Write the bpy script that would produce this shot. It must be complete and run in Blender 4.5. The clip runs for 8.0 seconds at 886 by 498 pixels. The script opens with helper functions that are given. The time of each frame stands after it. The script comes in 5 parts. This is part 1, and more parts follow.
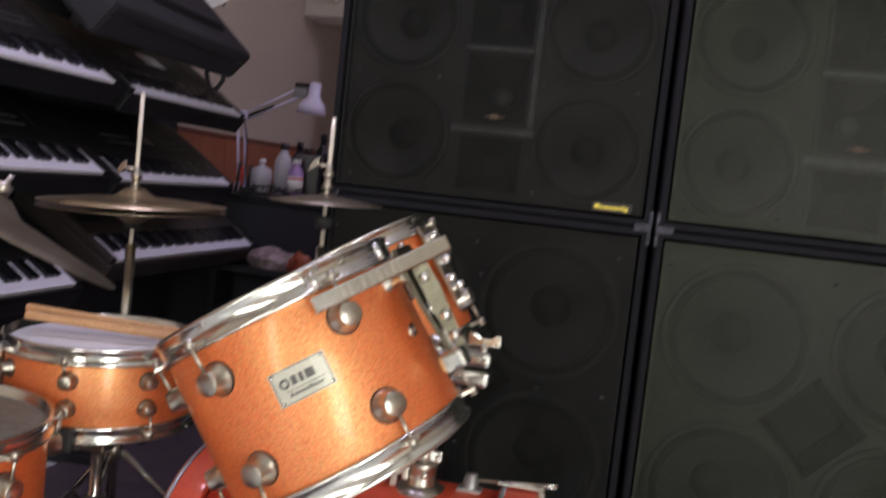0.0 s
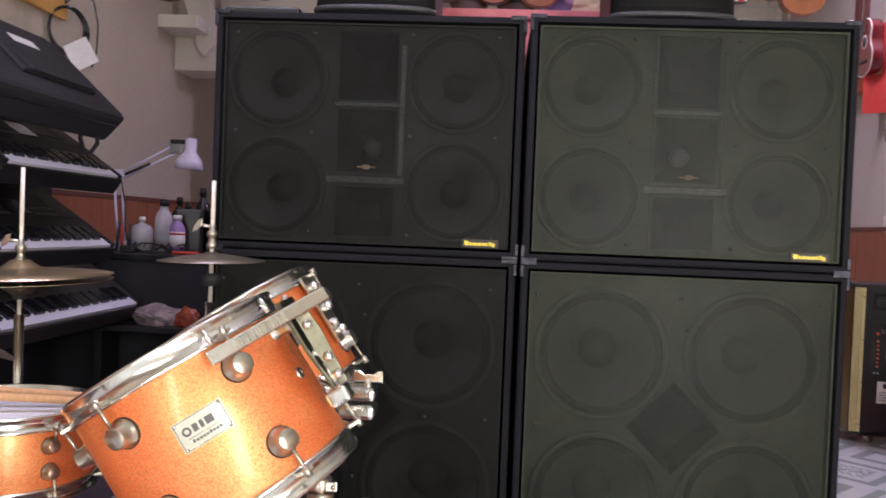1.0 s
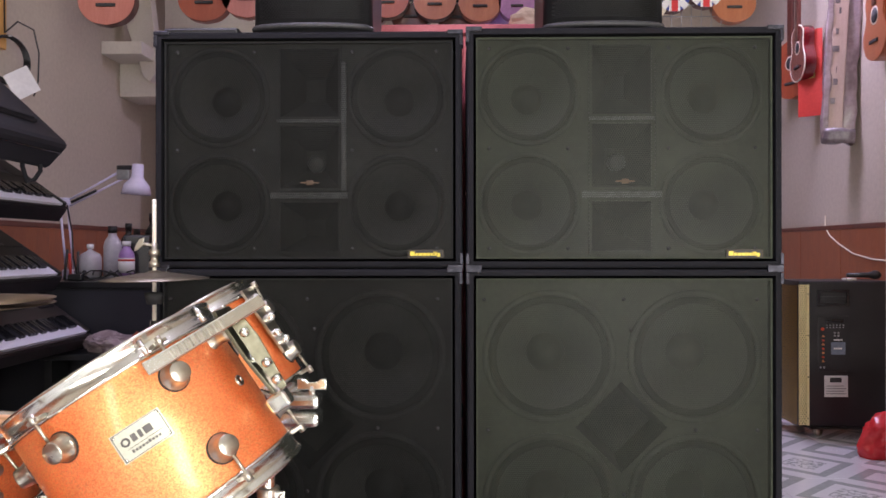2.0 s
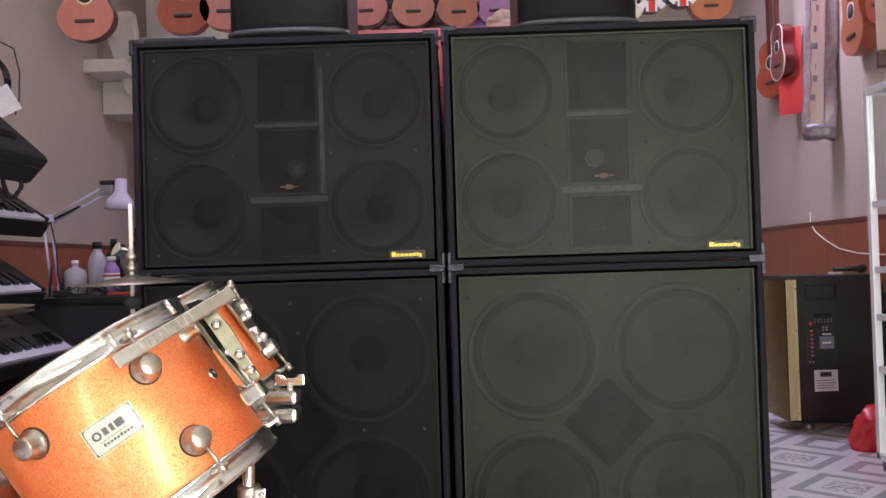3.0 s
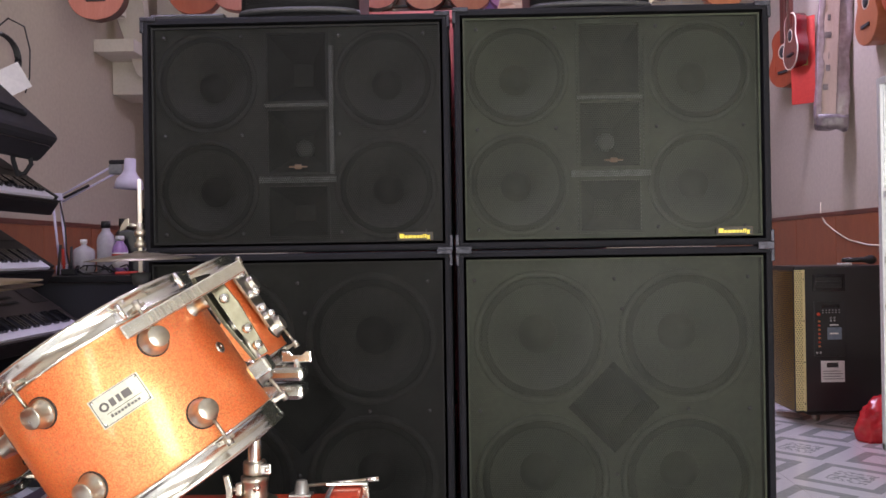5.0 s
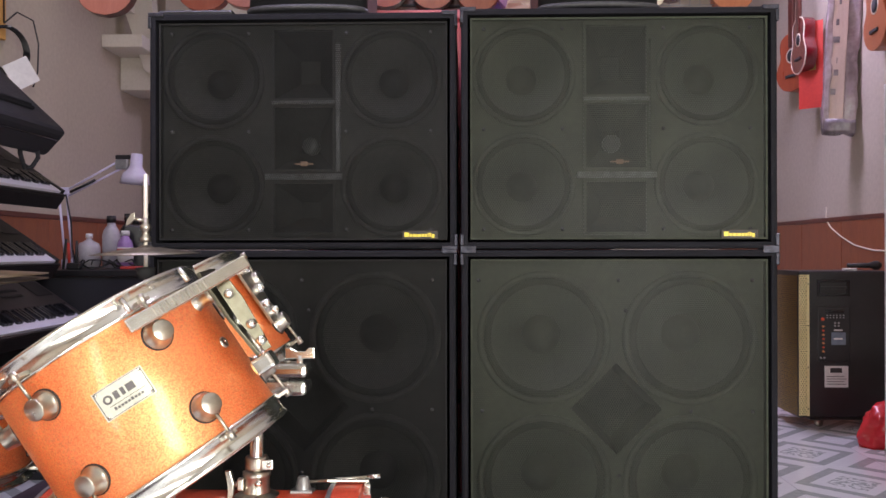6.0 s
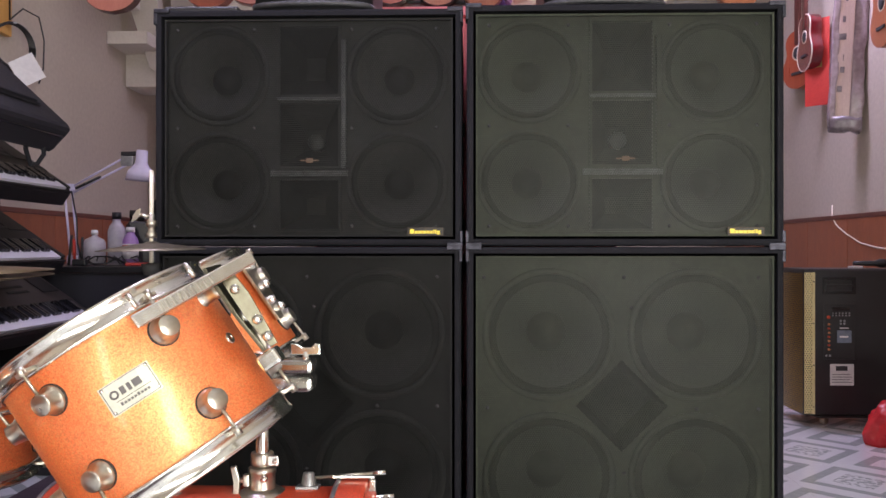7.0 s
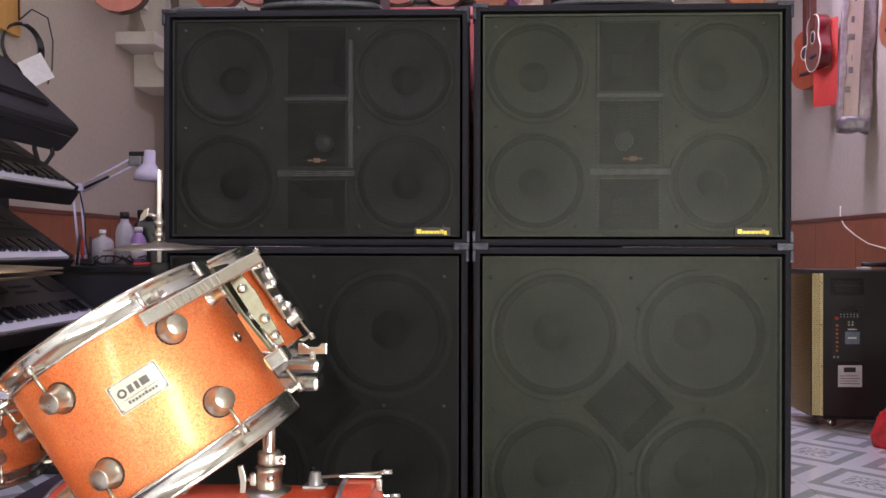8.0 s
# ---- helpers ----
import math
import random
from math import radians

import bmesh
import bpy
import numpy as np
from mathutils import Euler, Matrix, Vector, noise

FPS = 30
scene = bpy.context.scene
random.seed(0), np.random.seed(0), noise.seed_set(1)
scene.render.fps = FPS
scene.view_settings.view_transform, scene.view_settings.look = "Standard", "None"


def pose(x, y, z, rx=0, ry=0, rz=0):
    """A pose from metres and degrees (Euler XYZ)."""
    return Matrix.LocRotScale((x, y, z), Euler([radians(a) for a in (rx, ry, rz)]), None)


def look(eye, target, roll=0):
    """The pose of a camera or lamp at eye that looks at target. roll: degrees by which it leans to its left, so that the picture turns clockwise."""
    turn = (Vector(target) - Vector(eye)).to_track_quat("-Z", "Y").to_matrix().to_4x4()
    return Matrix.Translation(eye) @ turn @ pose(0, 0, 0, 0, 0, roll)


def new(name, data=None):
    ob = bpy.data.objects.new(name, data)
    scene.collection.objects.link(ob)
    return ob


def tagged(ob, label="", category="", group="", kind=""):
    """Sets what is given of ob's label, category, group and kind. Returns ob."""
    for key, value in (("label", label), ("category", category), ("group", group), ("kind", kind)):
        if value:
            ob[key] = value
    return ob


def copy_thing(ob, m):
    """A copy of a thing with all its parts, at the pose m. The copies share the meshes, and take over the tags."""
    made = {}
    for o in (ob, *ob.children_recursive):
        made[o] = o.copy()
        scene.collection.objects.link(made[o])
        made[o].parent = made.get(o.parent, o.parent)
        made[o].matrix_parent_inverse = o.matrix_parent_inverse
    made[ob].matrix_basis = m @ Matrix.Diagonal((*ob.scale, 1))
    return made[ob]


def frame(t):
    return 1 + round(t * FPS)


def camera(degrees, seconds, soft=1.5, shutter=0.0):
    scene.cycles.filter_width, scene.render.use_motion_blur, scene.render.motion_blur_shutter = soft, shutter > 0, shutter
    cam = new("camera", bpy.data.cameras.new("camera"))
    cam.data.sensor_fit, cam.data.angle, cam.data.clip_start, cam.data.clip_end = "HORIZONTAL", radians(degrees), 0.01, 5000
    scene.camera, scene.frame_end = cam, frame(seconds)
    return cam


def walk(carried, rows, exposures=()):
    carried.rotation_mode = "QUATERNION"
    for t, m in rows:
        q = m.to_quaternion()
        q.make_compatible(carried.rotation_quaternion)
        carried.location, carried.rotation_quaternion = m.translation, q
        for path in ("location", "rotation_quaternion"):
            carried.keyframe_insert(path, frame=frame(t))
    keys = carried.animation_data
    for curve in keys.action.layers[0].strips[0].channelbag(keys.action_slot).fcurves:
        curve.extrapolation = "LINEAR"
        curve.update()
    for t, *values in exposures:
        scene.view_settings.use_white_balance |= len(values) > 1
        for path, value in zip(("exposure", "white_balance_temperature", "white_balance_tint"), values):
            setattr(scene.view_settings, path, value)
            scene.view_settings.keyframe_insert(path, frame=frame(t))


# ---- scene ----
cam = camera(55.1, 8.0, soft=1.55, shutter=0.5)
PATH = [
    (0, (-0.1, -2.193, 0.956), (-0.482, -0.235, 0.806), 6.3),
    (0.5, (-0.082, -2.293, 0.988), (-0.319, -0.307, 0.987), 5.8),
    (1, (-0.056, -2.343, 0.982), (-0.186, -0.348, 0.935), 2.3),
    (1.5, (-0.03, -2.365, 0.961), (-0.116, -0.367, 0.982), 1.1),
    (1.7, (-0.022, -2.374, 0.959), (-0.083, -0.375, 0.952), 0.6),
    (2.8, (0.012, -2.371, 0.932), (-0.011, -0.371, 0.966), -1.3),
    (3, (0.019, -2.371, 0.916), (-0.002, -0.371, 0.95), -1.8),
    (3.5, (0.023, -2.368, 0.909), (0.034, -0.368, 0.927), -1.6),
    (4, (0.019, -2.367, 0.907), (-0.007, -0.368, 0.928), -1.4),
    (4.5, (0.017, -2.367, 0.904), (-0.017, -0.367, 0.909), -1.2),
    (6, (0.016, -2.369, 0.899), (-0.033, -0.369, 0.904), -0.1),
    (6.5, (0.016, -2.369, 0.899), (-0.035, -0.37, 0.899), 0.0),
    (7, (0.013, -2.367, 0.897), (-0.046, -0.368, 0.896), -0.0),
    (7.5, (0.011, -2.367, 0.897), (-0.058, -0.368, 0.896), 0.0),
    (8, (0.013, -2.368, 0.896), (-0.062, -0.369, 0.896), 0.1),
]
walk(cam, [(t, look(eye, target, roll)) for t, eye, target, roll in PATH], exposures=[(0, -0.72), (0.5, -0.32), (1.0, -0.08), (1.6, 0.02), (8.0, 0.02)])

# ---- world, sun and large lights ----
world = bpy.data.worlds.new("world")
scene.world = world
world.use_nodes = True
_nt = world.node_tree
_sky = _nt.nodes.new("ShaderNodeTexSky")
_sky.sky_type = "NISHITA"
_sky.sun_disc = False
_sky.sun_elevation, _sky.sun_rotation = radians(48), radians(150)
_nt.links.new(_sky.outputs[0], _nt.nodes["Background"].inputs[0])
_nt.nodes["Background"].inputs[1].default_value = 0.1


def area_lamp(name, eye, target, sx, sy, watts, colour):
    d = bpy.data.lights.new(name, "AREA")
    d.shape, d.size, d.size_y, d.energy, d.color = "RECTANGLE", sx, sy, watts, colour
    ob = new(name, d)
    ob.matrix_world = look(eye, target)
    return ob


_sun = bpy.data.lights.new("sun", "SUN")
_sun.energy, _sun.angle, _sun.color = 2.5, radians(0.5), (1.0, 0.95, 0.86)
new("sun", _sun).matrix_world = look((3, -5, 6), (0, 0, 0))
# daylight of the open shop front, in its opening behind the camera
area_lamp("entrance_daylight", (1.32, -3.72, 1.15), (0.2, 0.0, 0.8), 0.72, 2.0, 105, (1.0, 0.97, 0.92))
area_lamp("side_entrance_daylight", (-0.78, -3.72, 1.30), (-0.5, 0.0, 0.8), 0.30, 2.2, 34, (1.0, 0.96, 0.90))
# unseen violet-white tube over the back of the shop, assumed from violet tints
area_lamp("assumed_tube_light", (1.45, 2.55, 3.20), (1.45, 2.55, 0.0), 1.2, 0.12, 51, (0.74, 0.64, 1.0))
# added violet fill above the drums to brighten the keyboards, no known source
area_lamp("keyboard_fill_light", (-0.80, -0.85, 3.20), (-0.80, -0.85, 0.0), 1.2, 0.12, 40, (0.72, 0.64, 1.0))


# ---- materials ----
def nodes_of(name):
    m = bpy.data.materials.new(name)
    m.use_nodes = True
    nt = m.node_tree
    return m, nt, nt.nodes["Principled BSDF"]


def add(nt, kind, **kw):
    n = nt.nodes.new(kind)
    for k, v in kw.items():
        if k == "operation":
            n.operation = v
    return n


def surface(name, c1, c2, rough=0.5, metal=0.0, scale=6.0, fine=60.0, bump=0.1, coat=0.0, rough2=None, spec=0.5, random_part=0.0, stretch=(1, 1, 1)):
    """Base colour varied between c1 and c2 at a coarse and a fine scale, with fine relief."""
    m, nt, b = nodes_of(name)
    co = add(nt, "ShaderNodeTexCoord")
    mp = add(nt, "ShaderNodeMapping")
    mp.inputs["Scale"].default_value = stretch
    nt.links.new(co.outputs["Object"], mp.inputs[0])
    n1 = add(nt, "ShaderNodeTexNoise")
    n1.inputs["Scale"].default_value, n1.inputs["Detail"].default_value = scale, 5
    n2 = add(nt, "ShaderNodeTexNoise")
    n2.inputs["Scale"].default_value, n2.inputs["Detail"].default_value = fine, 3
    for n in (n1, n2):
        nt.links.new(mp.outputs[0], n.inputs["Vector"])
    avg = add(nt, "ShaderNodeMath", operation="ADD")
    half = add(nt, "ShaderNodeMath", operation="MULTIPLY_ADD")
    nt.links.new(n1.outputs[0], avg.inputs[0])
    nt.links.new(n2.outputs[0], avg.inputs[1])
    half.inputs[1].default_value, half.inputs[2].default_value = 1.4, -0.9
    nt.links.new(avg.outputs[0], half.inputs[0])
    fac = half.outputs[0]
    if random_part:
        info = add(nt, "ShaderNodeObjectInfo")
        r = add(nt, "ShaderNodeMath", operation="MULTIPLY_ADD")
        r.inputs[1].default_value, r.inputs[2].default_value = random_part, -random_part / 2
        nt.links.new(info.outputs["Random"], r.inputs[0])
        s = add(nt, "ShaderNodeMath", operation="ADD")
        nt.links.new(fac, s.inputs[0])
        nt.links.new(r.outputs[0], s.inputs[1])
        fac = s.outputs[0]
    ramp = add(nt, "ShaderNodeValToRGB")
    ramp.color_ramp.elements[0].color = (*c1, 1)
    ramp.color_ramp.elements[1].color = (*c2, 1)
    nt.links.new(fac, ramp.inputs[0])
    nt.links.new(ramp.outputs[0], b.inputs["Base Color"])
    b.inputs["Metallic"].default_value = metal
    b.inputs["Specular IOR Level"].default_value = spec
    rr = add(nt, "ShaderNodeMapRange")
    rr.inputs["To Min"].default_value, rr.inputs["To Max"].default_value = rough * 0.75, (rough2 or min(1, rough * 1.25))
    nt.links.new(n1.outputs[0], rr.inputs[0])
    nt.links.new(rr.outputs[0], b.inputs["Roughness"])
    if coat:
        b.inputs["Coat Weight"].default_value, b.inputs["Coat Roughness"].default_value = coat, 0.06
    if bump:
        bp = add(nt, "ShaderNodeBump")
        bp.inputs["Strength"].default_value, bp.inputs["Distance"].default_value = bump, 0.002
        nt.links.new(n2.outputs[0], bp.inputs["Height"])
        nt.links.new(bp.outputs[0], b.inputs["Normal"])
    return m


def perforated(name, c1, c2, pitch, hole, metal=0.0, rough=0.7, spec=0.5):
    """Painted sheet with round holes in staggered rows that go right through it."""
    m = surface(name, c1, c2, rough=rough, metal=metal, scale=2.6, fine=9, bump=0, spec=spec)
    nt = m.node_tree
    b = nt.nodes["Principled BSDF"]
    co = add(nt, "ShaderNodeTexCoord")
    sep = add(nt, "ShaderNodeSeparateXYZ")
    nt.links.new(co.outputs["Object"], sep.inputs[0])

    def m2(op, a, bb=None):
        n = add(nt, "ShaderNodeMath", operation=op)
        for i, v in enumerate((a, bb)):
            if v is None:
                continue
            if isinstance(v, (int, float)):
                n.inputs[i].default_value = v
            else:
                nt.links.new(v, n.inputs[i])
        return n.outputs[0]
    flat = m2("ADD", sep.outputs[0], sep.outputs[1])
    u, v = m2("DIVIDE", flat, pitch), m2("DIVIDE", sep.outputs[2], pitch * 1.732)

    def dist(off):
        du = m2("SUBTRACT", m2("FRACT", m2("ADD", u, off + 100)), 0.5)
        dv = m2("MULTIPLY", m2("SUBTRACT", m2("FRACT", m2("ADD", v, off + 100)), 0.5), 1.732)
        return m2("ADD", m2("MULTIPLY", du, du), m2("MULTIPLY", dv, dv))
    hit = m2("LESS_THAN", m2("MINIMUM", dist(0.0), dist(0.5)), hole * hole)
    tr = add(nt, "ShaderNodeBsdfTransparent")
    mix = add(nt, "ShaderNodeMixShader")
    nt.links.new(hit, mix.inputs[0])
    nt.links.new(b.outputs[0], mix.inputs[1])
    nt.links.new(tr.outputs[0], mix.inputs[2])
    nt.links.new(mix.outputs[0], nt.nodes["Material Output"].inputs[0])
    return m


def sparkle(name, base, flake, glint=0.55):
    """Lacquered drum wrap: a translucent coloured ground with fine gold flakes of uneven brightness."""
    m, nt, b = nodes_of(name)
    co = add(nt, "ShaderNodeTexCoord")
    vo = add(nt, "ShaderNodeTexVoronoi")
    vo.inputs["Scale"].default_value = 620
    nt.links.new(co.outputs["Object"], vo.inputs["Vector"])
    no = add(nt, "ShaderNodeTexNoise")
    no.inputs["Scale"].default_value, no.inputs["Detail"].default_value = 9, 4
    nt.links.new(co.outputs["Object"], no.inputs["Vector"])
    sep = add(nt, "ShaderNodeSeparateColor")
    nt.links.new(vo.outputs["Color"], sep.inputs[0])
    ramp = add(nt, "ShaderNodeValToRGB")
    ramp.color_ramp.elements[0].position, ramp.color_ramp.elements[0].color = 0.10, (*[c * 0.72 for c in base], 1)
    ramp.color_ramp.elements[1].position, ramp.color_ramp.elements[1].color = 0.95, (*[c * 1.12 for c in base], 1)
    nt.links.new(sep.outputs[0], ramp.inputs[0])
    nt.links.new(ramp.outputs[0], b.inputs["Base Color"])
    b.inputs["Roughness"].default_value = 0.55
    b.inputs["Coat Weight"].default_value, b.inputs["Coat Roughness"].default_value = 0.40, 0.09
    gold = add(nt, "ShaderNodeBsdfAnisotropic")
    gold.inputs["Color"].default_value = (*flake, 1)
    gold.inputs["Roughness"].default_value = 0.44
    bp = add(nt, "ShaderNodeBump")
    bp.inputs["Strength"].default_value, bp.inputs["Distance"].default_value = 0.30, 0.001
    nt.links.new(sep.outputs[2], bp.inputs["Height"])
    nt.links.new(bp.outputs[0], gold.inputs["Normal"])
    fl = add(nt, "ShaderNodeMapRange")
    fl.inputs["From Min"].default_value, fl.inputs["From Max"].default_value = 0.15, 0.9
    fl.inputs["To Min"].default_value, fl.inputs["To Max"].default_value = glint * 0.35, glint
    nt.links.new(sep.outputs[1], fl.inputs[0])
    cloud = add(nt, "ShaderNodeMath", operation="MULTIPLY_ADD")
    cloud.inputs[1].default_value, cloud.inputs[2].default_value = 0.25, -0.125
    nt.links.new(no.outputs[0], cloud.inputs[0])
    tot = add(nt, "ShaderNodeMath", operation="ADD")
    nt.links.new(fl.outputs[0], tot.inputs[0])
    nt.links.new(cloud.outputs[0], tot.inputs[1])
    mix = add(nt, "ShaderNodeMixShader")
    nt.links.new(tot.outputs[0], mix.inputs[0])
    nt.links.new(b.outputs[0], mix.inputs[1])
    nt.links.new(gold.outputs[0], mix.inputs[2])
    nt.links.new(mix.outputs[0], nt.nodes["Material Output"].inputs[0])
    return m


def glowing(name, colour, strength):
    m, nt, b = nodes_of(name)
    b.inputs["Base Color"].default_value = (*colour, 1)
    b.inputs["Emission Color"].default_value, b.inputs["Emission Strength"].default_value = (*colour, 1), strength
    return m


def glass(name, colour=(0.95, 0.98, 0.97)):
    m, nt, b = nodes_of(name)
    b.inputs["Base Color"].default_value = (*colour, 1)
    b.inputs["Transmission Weight"].default_value, b.inputs["Roughness"].default_value, b.inputs["IOR"].default_value = 1.0, 0.02, 1.45
    return m


WALL = surface("wall_paint", (0.46, 0.40, 0.315), (0.56, 0.495, 0.395), 0.75, scale=1.2, fine=40, bump=0.06)
CEIL = surface("ceiling_paint", (0.66, 0.65, 0.63), (0.75, 0.74, 0.72), 0.8, scale=1.0, fine=40)
DADO = surface("dado_tile", (0.22, 0.055, 0.02), (0.34, 0.10, 0.04), 0.32, scale=2.0, fine=30, bump=0.03, stretch=(6, 6, 0.8), random_part=0.3)
DADO_CAP = surface("dado_cap", (0.09, 0.02, 0.015), (0.15, 0.035, 0.02), 0.35)
GROUT = surface("grout", (0.30, 0.28, 0.26), (0.42, 0.40, 0.38), 0.9)
CARPET = surface("cabinet_carpet", (0.006, 0.006, 0.008), (0.016, 0.016, 0.020), 0.9, spec=0.18, scale=8, fine=300, bump=0.6)
BAFFLE = surface("baffle_paint", (0.026, 0.0305, 0.0210), (0.050, 0.057, 0.040), 0.75, scale=4, fine=60, spec=0.25)
BAFFLE_BLACK = surface("bass_baffle_black", (0.007, 0.007, 0.007), (0.014, 0.0145, 0.0135), 0.85, scale=4, fine=60, spec=0.3)
BAFFLE_DARK = surface("baffle_dark", (0.018, 0.0188, 0.0172), (0.033, 0.0345, 0.0315), 0.8, scale=4, fine=60, spec=0.25)
PLUG = surface("horn_plug_grey", (0.03, 0.033, 0.032), (0.055, 0.058, 0.056), 0.6)
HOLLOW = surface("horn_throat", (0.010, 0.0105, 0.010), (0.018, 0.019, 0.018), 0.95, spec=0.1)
CONE_DARK = surface("black_cone", (0.022, 0.023, 0.021), (0.042, 0.044, 0.040), 0.85, spec=0.2)
CAP = surface("dust_cap_black", (0.006, 0.006, 0.006), (0.013, 0.013, 0.013), 0.8, spec=0.2)
CAP_DUSTY = surface("dust_cap_dusty", (0.013, 0.0145, 0.0115), (0.026, 0.029, 0.023), 0.8, spec=0.3)
CONE = surface("paper_cone", (0.026, 0.030, 0.0215), (0.046, 0.052, 0.038), 0.7, scale=10, fine=120, bump=0.2)
SURROUND_DUSTY = surface("dusty_surround", (0.010, 0.0115, 0.0085), (0.020, 0.0225, 0.017), 0.85, spec=0.2)
SURROUND = surface("cone_surround", (0.006, 0.0062, 0.0058), (0.011, 0.0115, 0.0105), 0.85, spec=0.2)
RING = surface("driver_frame", (0.024, 0.028, 0.020), (0.048, 0.054, 0.040), 0.7, spec=0.3)
RING_DARK = surface("driver_frame_dark", (0.018, 0.0185, 0.0175), (0.036, 0.037, 0.035), 0.8, spec=0.2)
GRILLE = perforated("grille_dusty", (0.006, 0.0076, 0.0050), (0.034, 0.0395, 0.0255), 0.0066, 0.41, rough=0.42, spec=0.27)
GRILLE_DARK = perforated("grille_black", (0.004, 0.0042, 0.004), (0.0215, 0.0225, 0.0205), 0.0066, 0.40, rough=0.52, spec=0.17)
STEEL = surface("grey_steel", (0.30, 0.31, 0.32), (0.48, 0.49, 0.50), 0.4, 0.8, scale=20)
CORNER = surface("corner_steel", (0.022, 0.022, 0.028), (0.07, 0.07, 0.09), 0.35, 0.8, scale=30)
DUST_EDGE = surface("dusty_bracket", (0.05, 0.053, 0.052), (0.13, 0.137, 0.137), 0.6, 0.3, scale=25)
YELLOW = surface("badge_yellow", (0.72, 0.56, 0.03), (0.85, 0.68, 0.06), 0.4)
BADGE_BLACK = surface("badge_black", (0.012, 0.011, 0.01), (0.03, 0.028, 0.02), 0.5)
GOLD_LINE = surface("emblem_gold", (0.055, 0.034, 0.020), (0.11, 0.068, 0.035), 0.6, 0.2)
CHROME = surface("chrome", (0.66, 0.67, 0.63), (0.80, 0.80, 0.76), 0.17, 1.0, scale=9, fine=90, bump=0.02, rough2=0.28)
DARK_STEEL = surface("tarnished_plate", (0.09, 0.085, 0.06), (0.20, 0.19, 0.14), 0.30, 1.0, scale=20)
NICKEL = surface("worn_nickel", (0.42, 0.40, 0.35), (0.60, 0.57, 0.50), 0.30, 1.0, scale=20, fine=120, bump=0.03)
ORANGE = sparkle("orange_sparkle", (0.76, 0.128, 0.034), (0.97, 0.64, 0.25), 0.50)
RED_SHELL = sparkle("red_orange_wrap", (0.56, 0.055, 0.02), (0.80, 0.25, 0.08), 0.2)
HEAD = surface("drum_head", (0.62, 0.63, 0.66), (0.78, 0.78, 0.80), 0.55, scale=8, fine=150, bump=0.1)
HEAD_GREY = surface("worn_head", (0.22, 0.21, 0.21), (0.40, 0.38, 0.38), 0.5, scale=7, fine=60)
RUBBER = surface("black_rubber", (0.012, 0.012, 0.012), (0.03, 0.03, 0.03), 0.7)
BLACK = surface("black_plastic", (0.010, 0.010, 0.011), (0.024, 0.024, 0.026), 0.38, scale=5, fine=200, bump=0.05)
BLACK_GLOSS = surface("black_gloss", (0.006, 0.006, 0.008), (0.014, 0.014, 0.016), 0.16, scale=4)
GREY_PLASTIC = surface("grey_plastic", (0.07, 0.065, 0.065), (0.12, 0.11, 0.11), 0.45)
KB_BROWN = surface("keyboard_brown", (0.020, 0.016, 0.015), (0.040, 0.033, 0.031), 0.4, scale=5, fine=200, bump=0.05)
KB_BLACK = surface("keyboard_black", (0.006, 0.006, 0.007), (0.013, 0.013, 0.014), 0.5, scale=5, fine=200, bump=0.05, spec=0.3)
FABRIC = surface("black_nylon", (0.010, 0.010, 0.014), (0.026, 0.026, 0.034), 0.8, scale=9, fine=260, bump=0.5)
# Key white with the lavender cast of the light mixed into its colour
WHITE_KEY_LIGHT_TINT = surface("white_key", (0.76, 0.74, 0.85), (0.85, 0.83, 0.92), 0.3, bump=0)
WHITE = surface("white_paint", (0.72, 0.72, 0.73), (0.84, 0.84, 0.84), 0.45, scale=10)
# The lamp's white also holds the violet light as a painted tint
LAMP_LIGHT_TINT = surface("lamp_enamel_light_tint", (0.66, 0.62, 0.80), (0.76, 0.72, 0.90), 0.35)
ALU = surface("aluminium", (0.76, 0.77, 0.79), (0.87, 0.88, 0.89), 0.4, 0.05, scale=12)
PAPER = surface("paper", (0.68, 0.67, 0.66), (0.80, 0.79, 0.77), 0.8)
INK = surface("ink", (0.02, 0.02, 0.022), (0.05, 0.05, 0.05), 0.7)
# One gold in two tones: shaded front and lit side put into the colours
GOLD_SHADED = perforated("gold_grille_shaded", (0.30, 0.20, 0.06), (0.42, 0.29, 0.09), 0.012, 0.30, 1.0, 0.35)
GOLD_LIT = perforated("gold_grille_lit", (0.74, 0.63, 0.28), (0.86, 0.76, 0.40), 0.0125, 0.27, 0.0, 0.5)
GOLD_RIM = surface("gold_rim", (0.74, 0.64, 0.30), (0.86, 0.77, 0.42), 0.45, 0.1)
PINK = surface("pink_enamel", (0.62, 0.14, 0.18), (0.74, 0.22, 0.26), 0.4, scale=6)
CYMBAL = surface("cymbal_bronze", (0.34, 0.27, 0.17), (0.52, 0.43, 0.28), 0.3, 0.9, scale=12, fine=140, bump=0.1)
CYMBAL_DARK = surface("cymbal_tarnished", (0.16, 0.14, 0.11), (0.26, 0.23, 0.18), 0.4, 0.8, scale=12, fine=140, bump=0.1)
STICK = surface("drumstick_wood", (0.52, 0.28, 0.13), (0.68, 0.40, 0.20), 0.5, scale=6, stretch=(1, 1, 12))
UKE_RED = surface("mahogany_red", (0.27, 0.048, 0.022), (0.38, 0.088, 0.036), 0.3, coat=0.4, stretch=(10, 2, 1))
UKE_ORANGE = surface("orange_wood", (0.33, 0.095, 0.040), (0.45, 0.155, 0.065), 0.35, coat=0.4, stretch=(10, 2, 1))
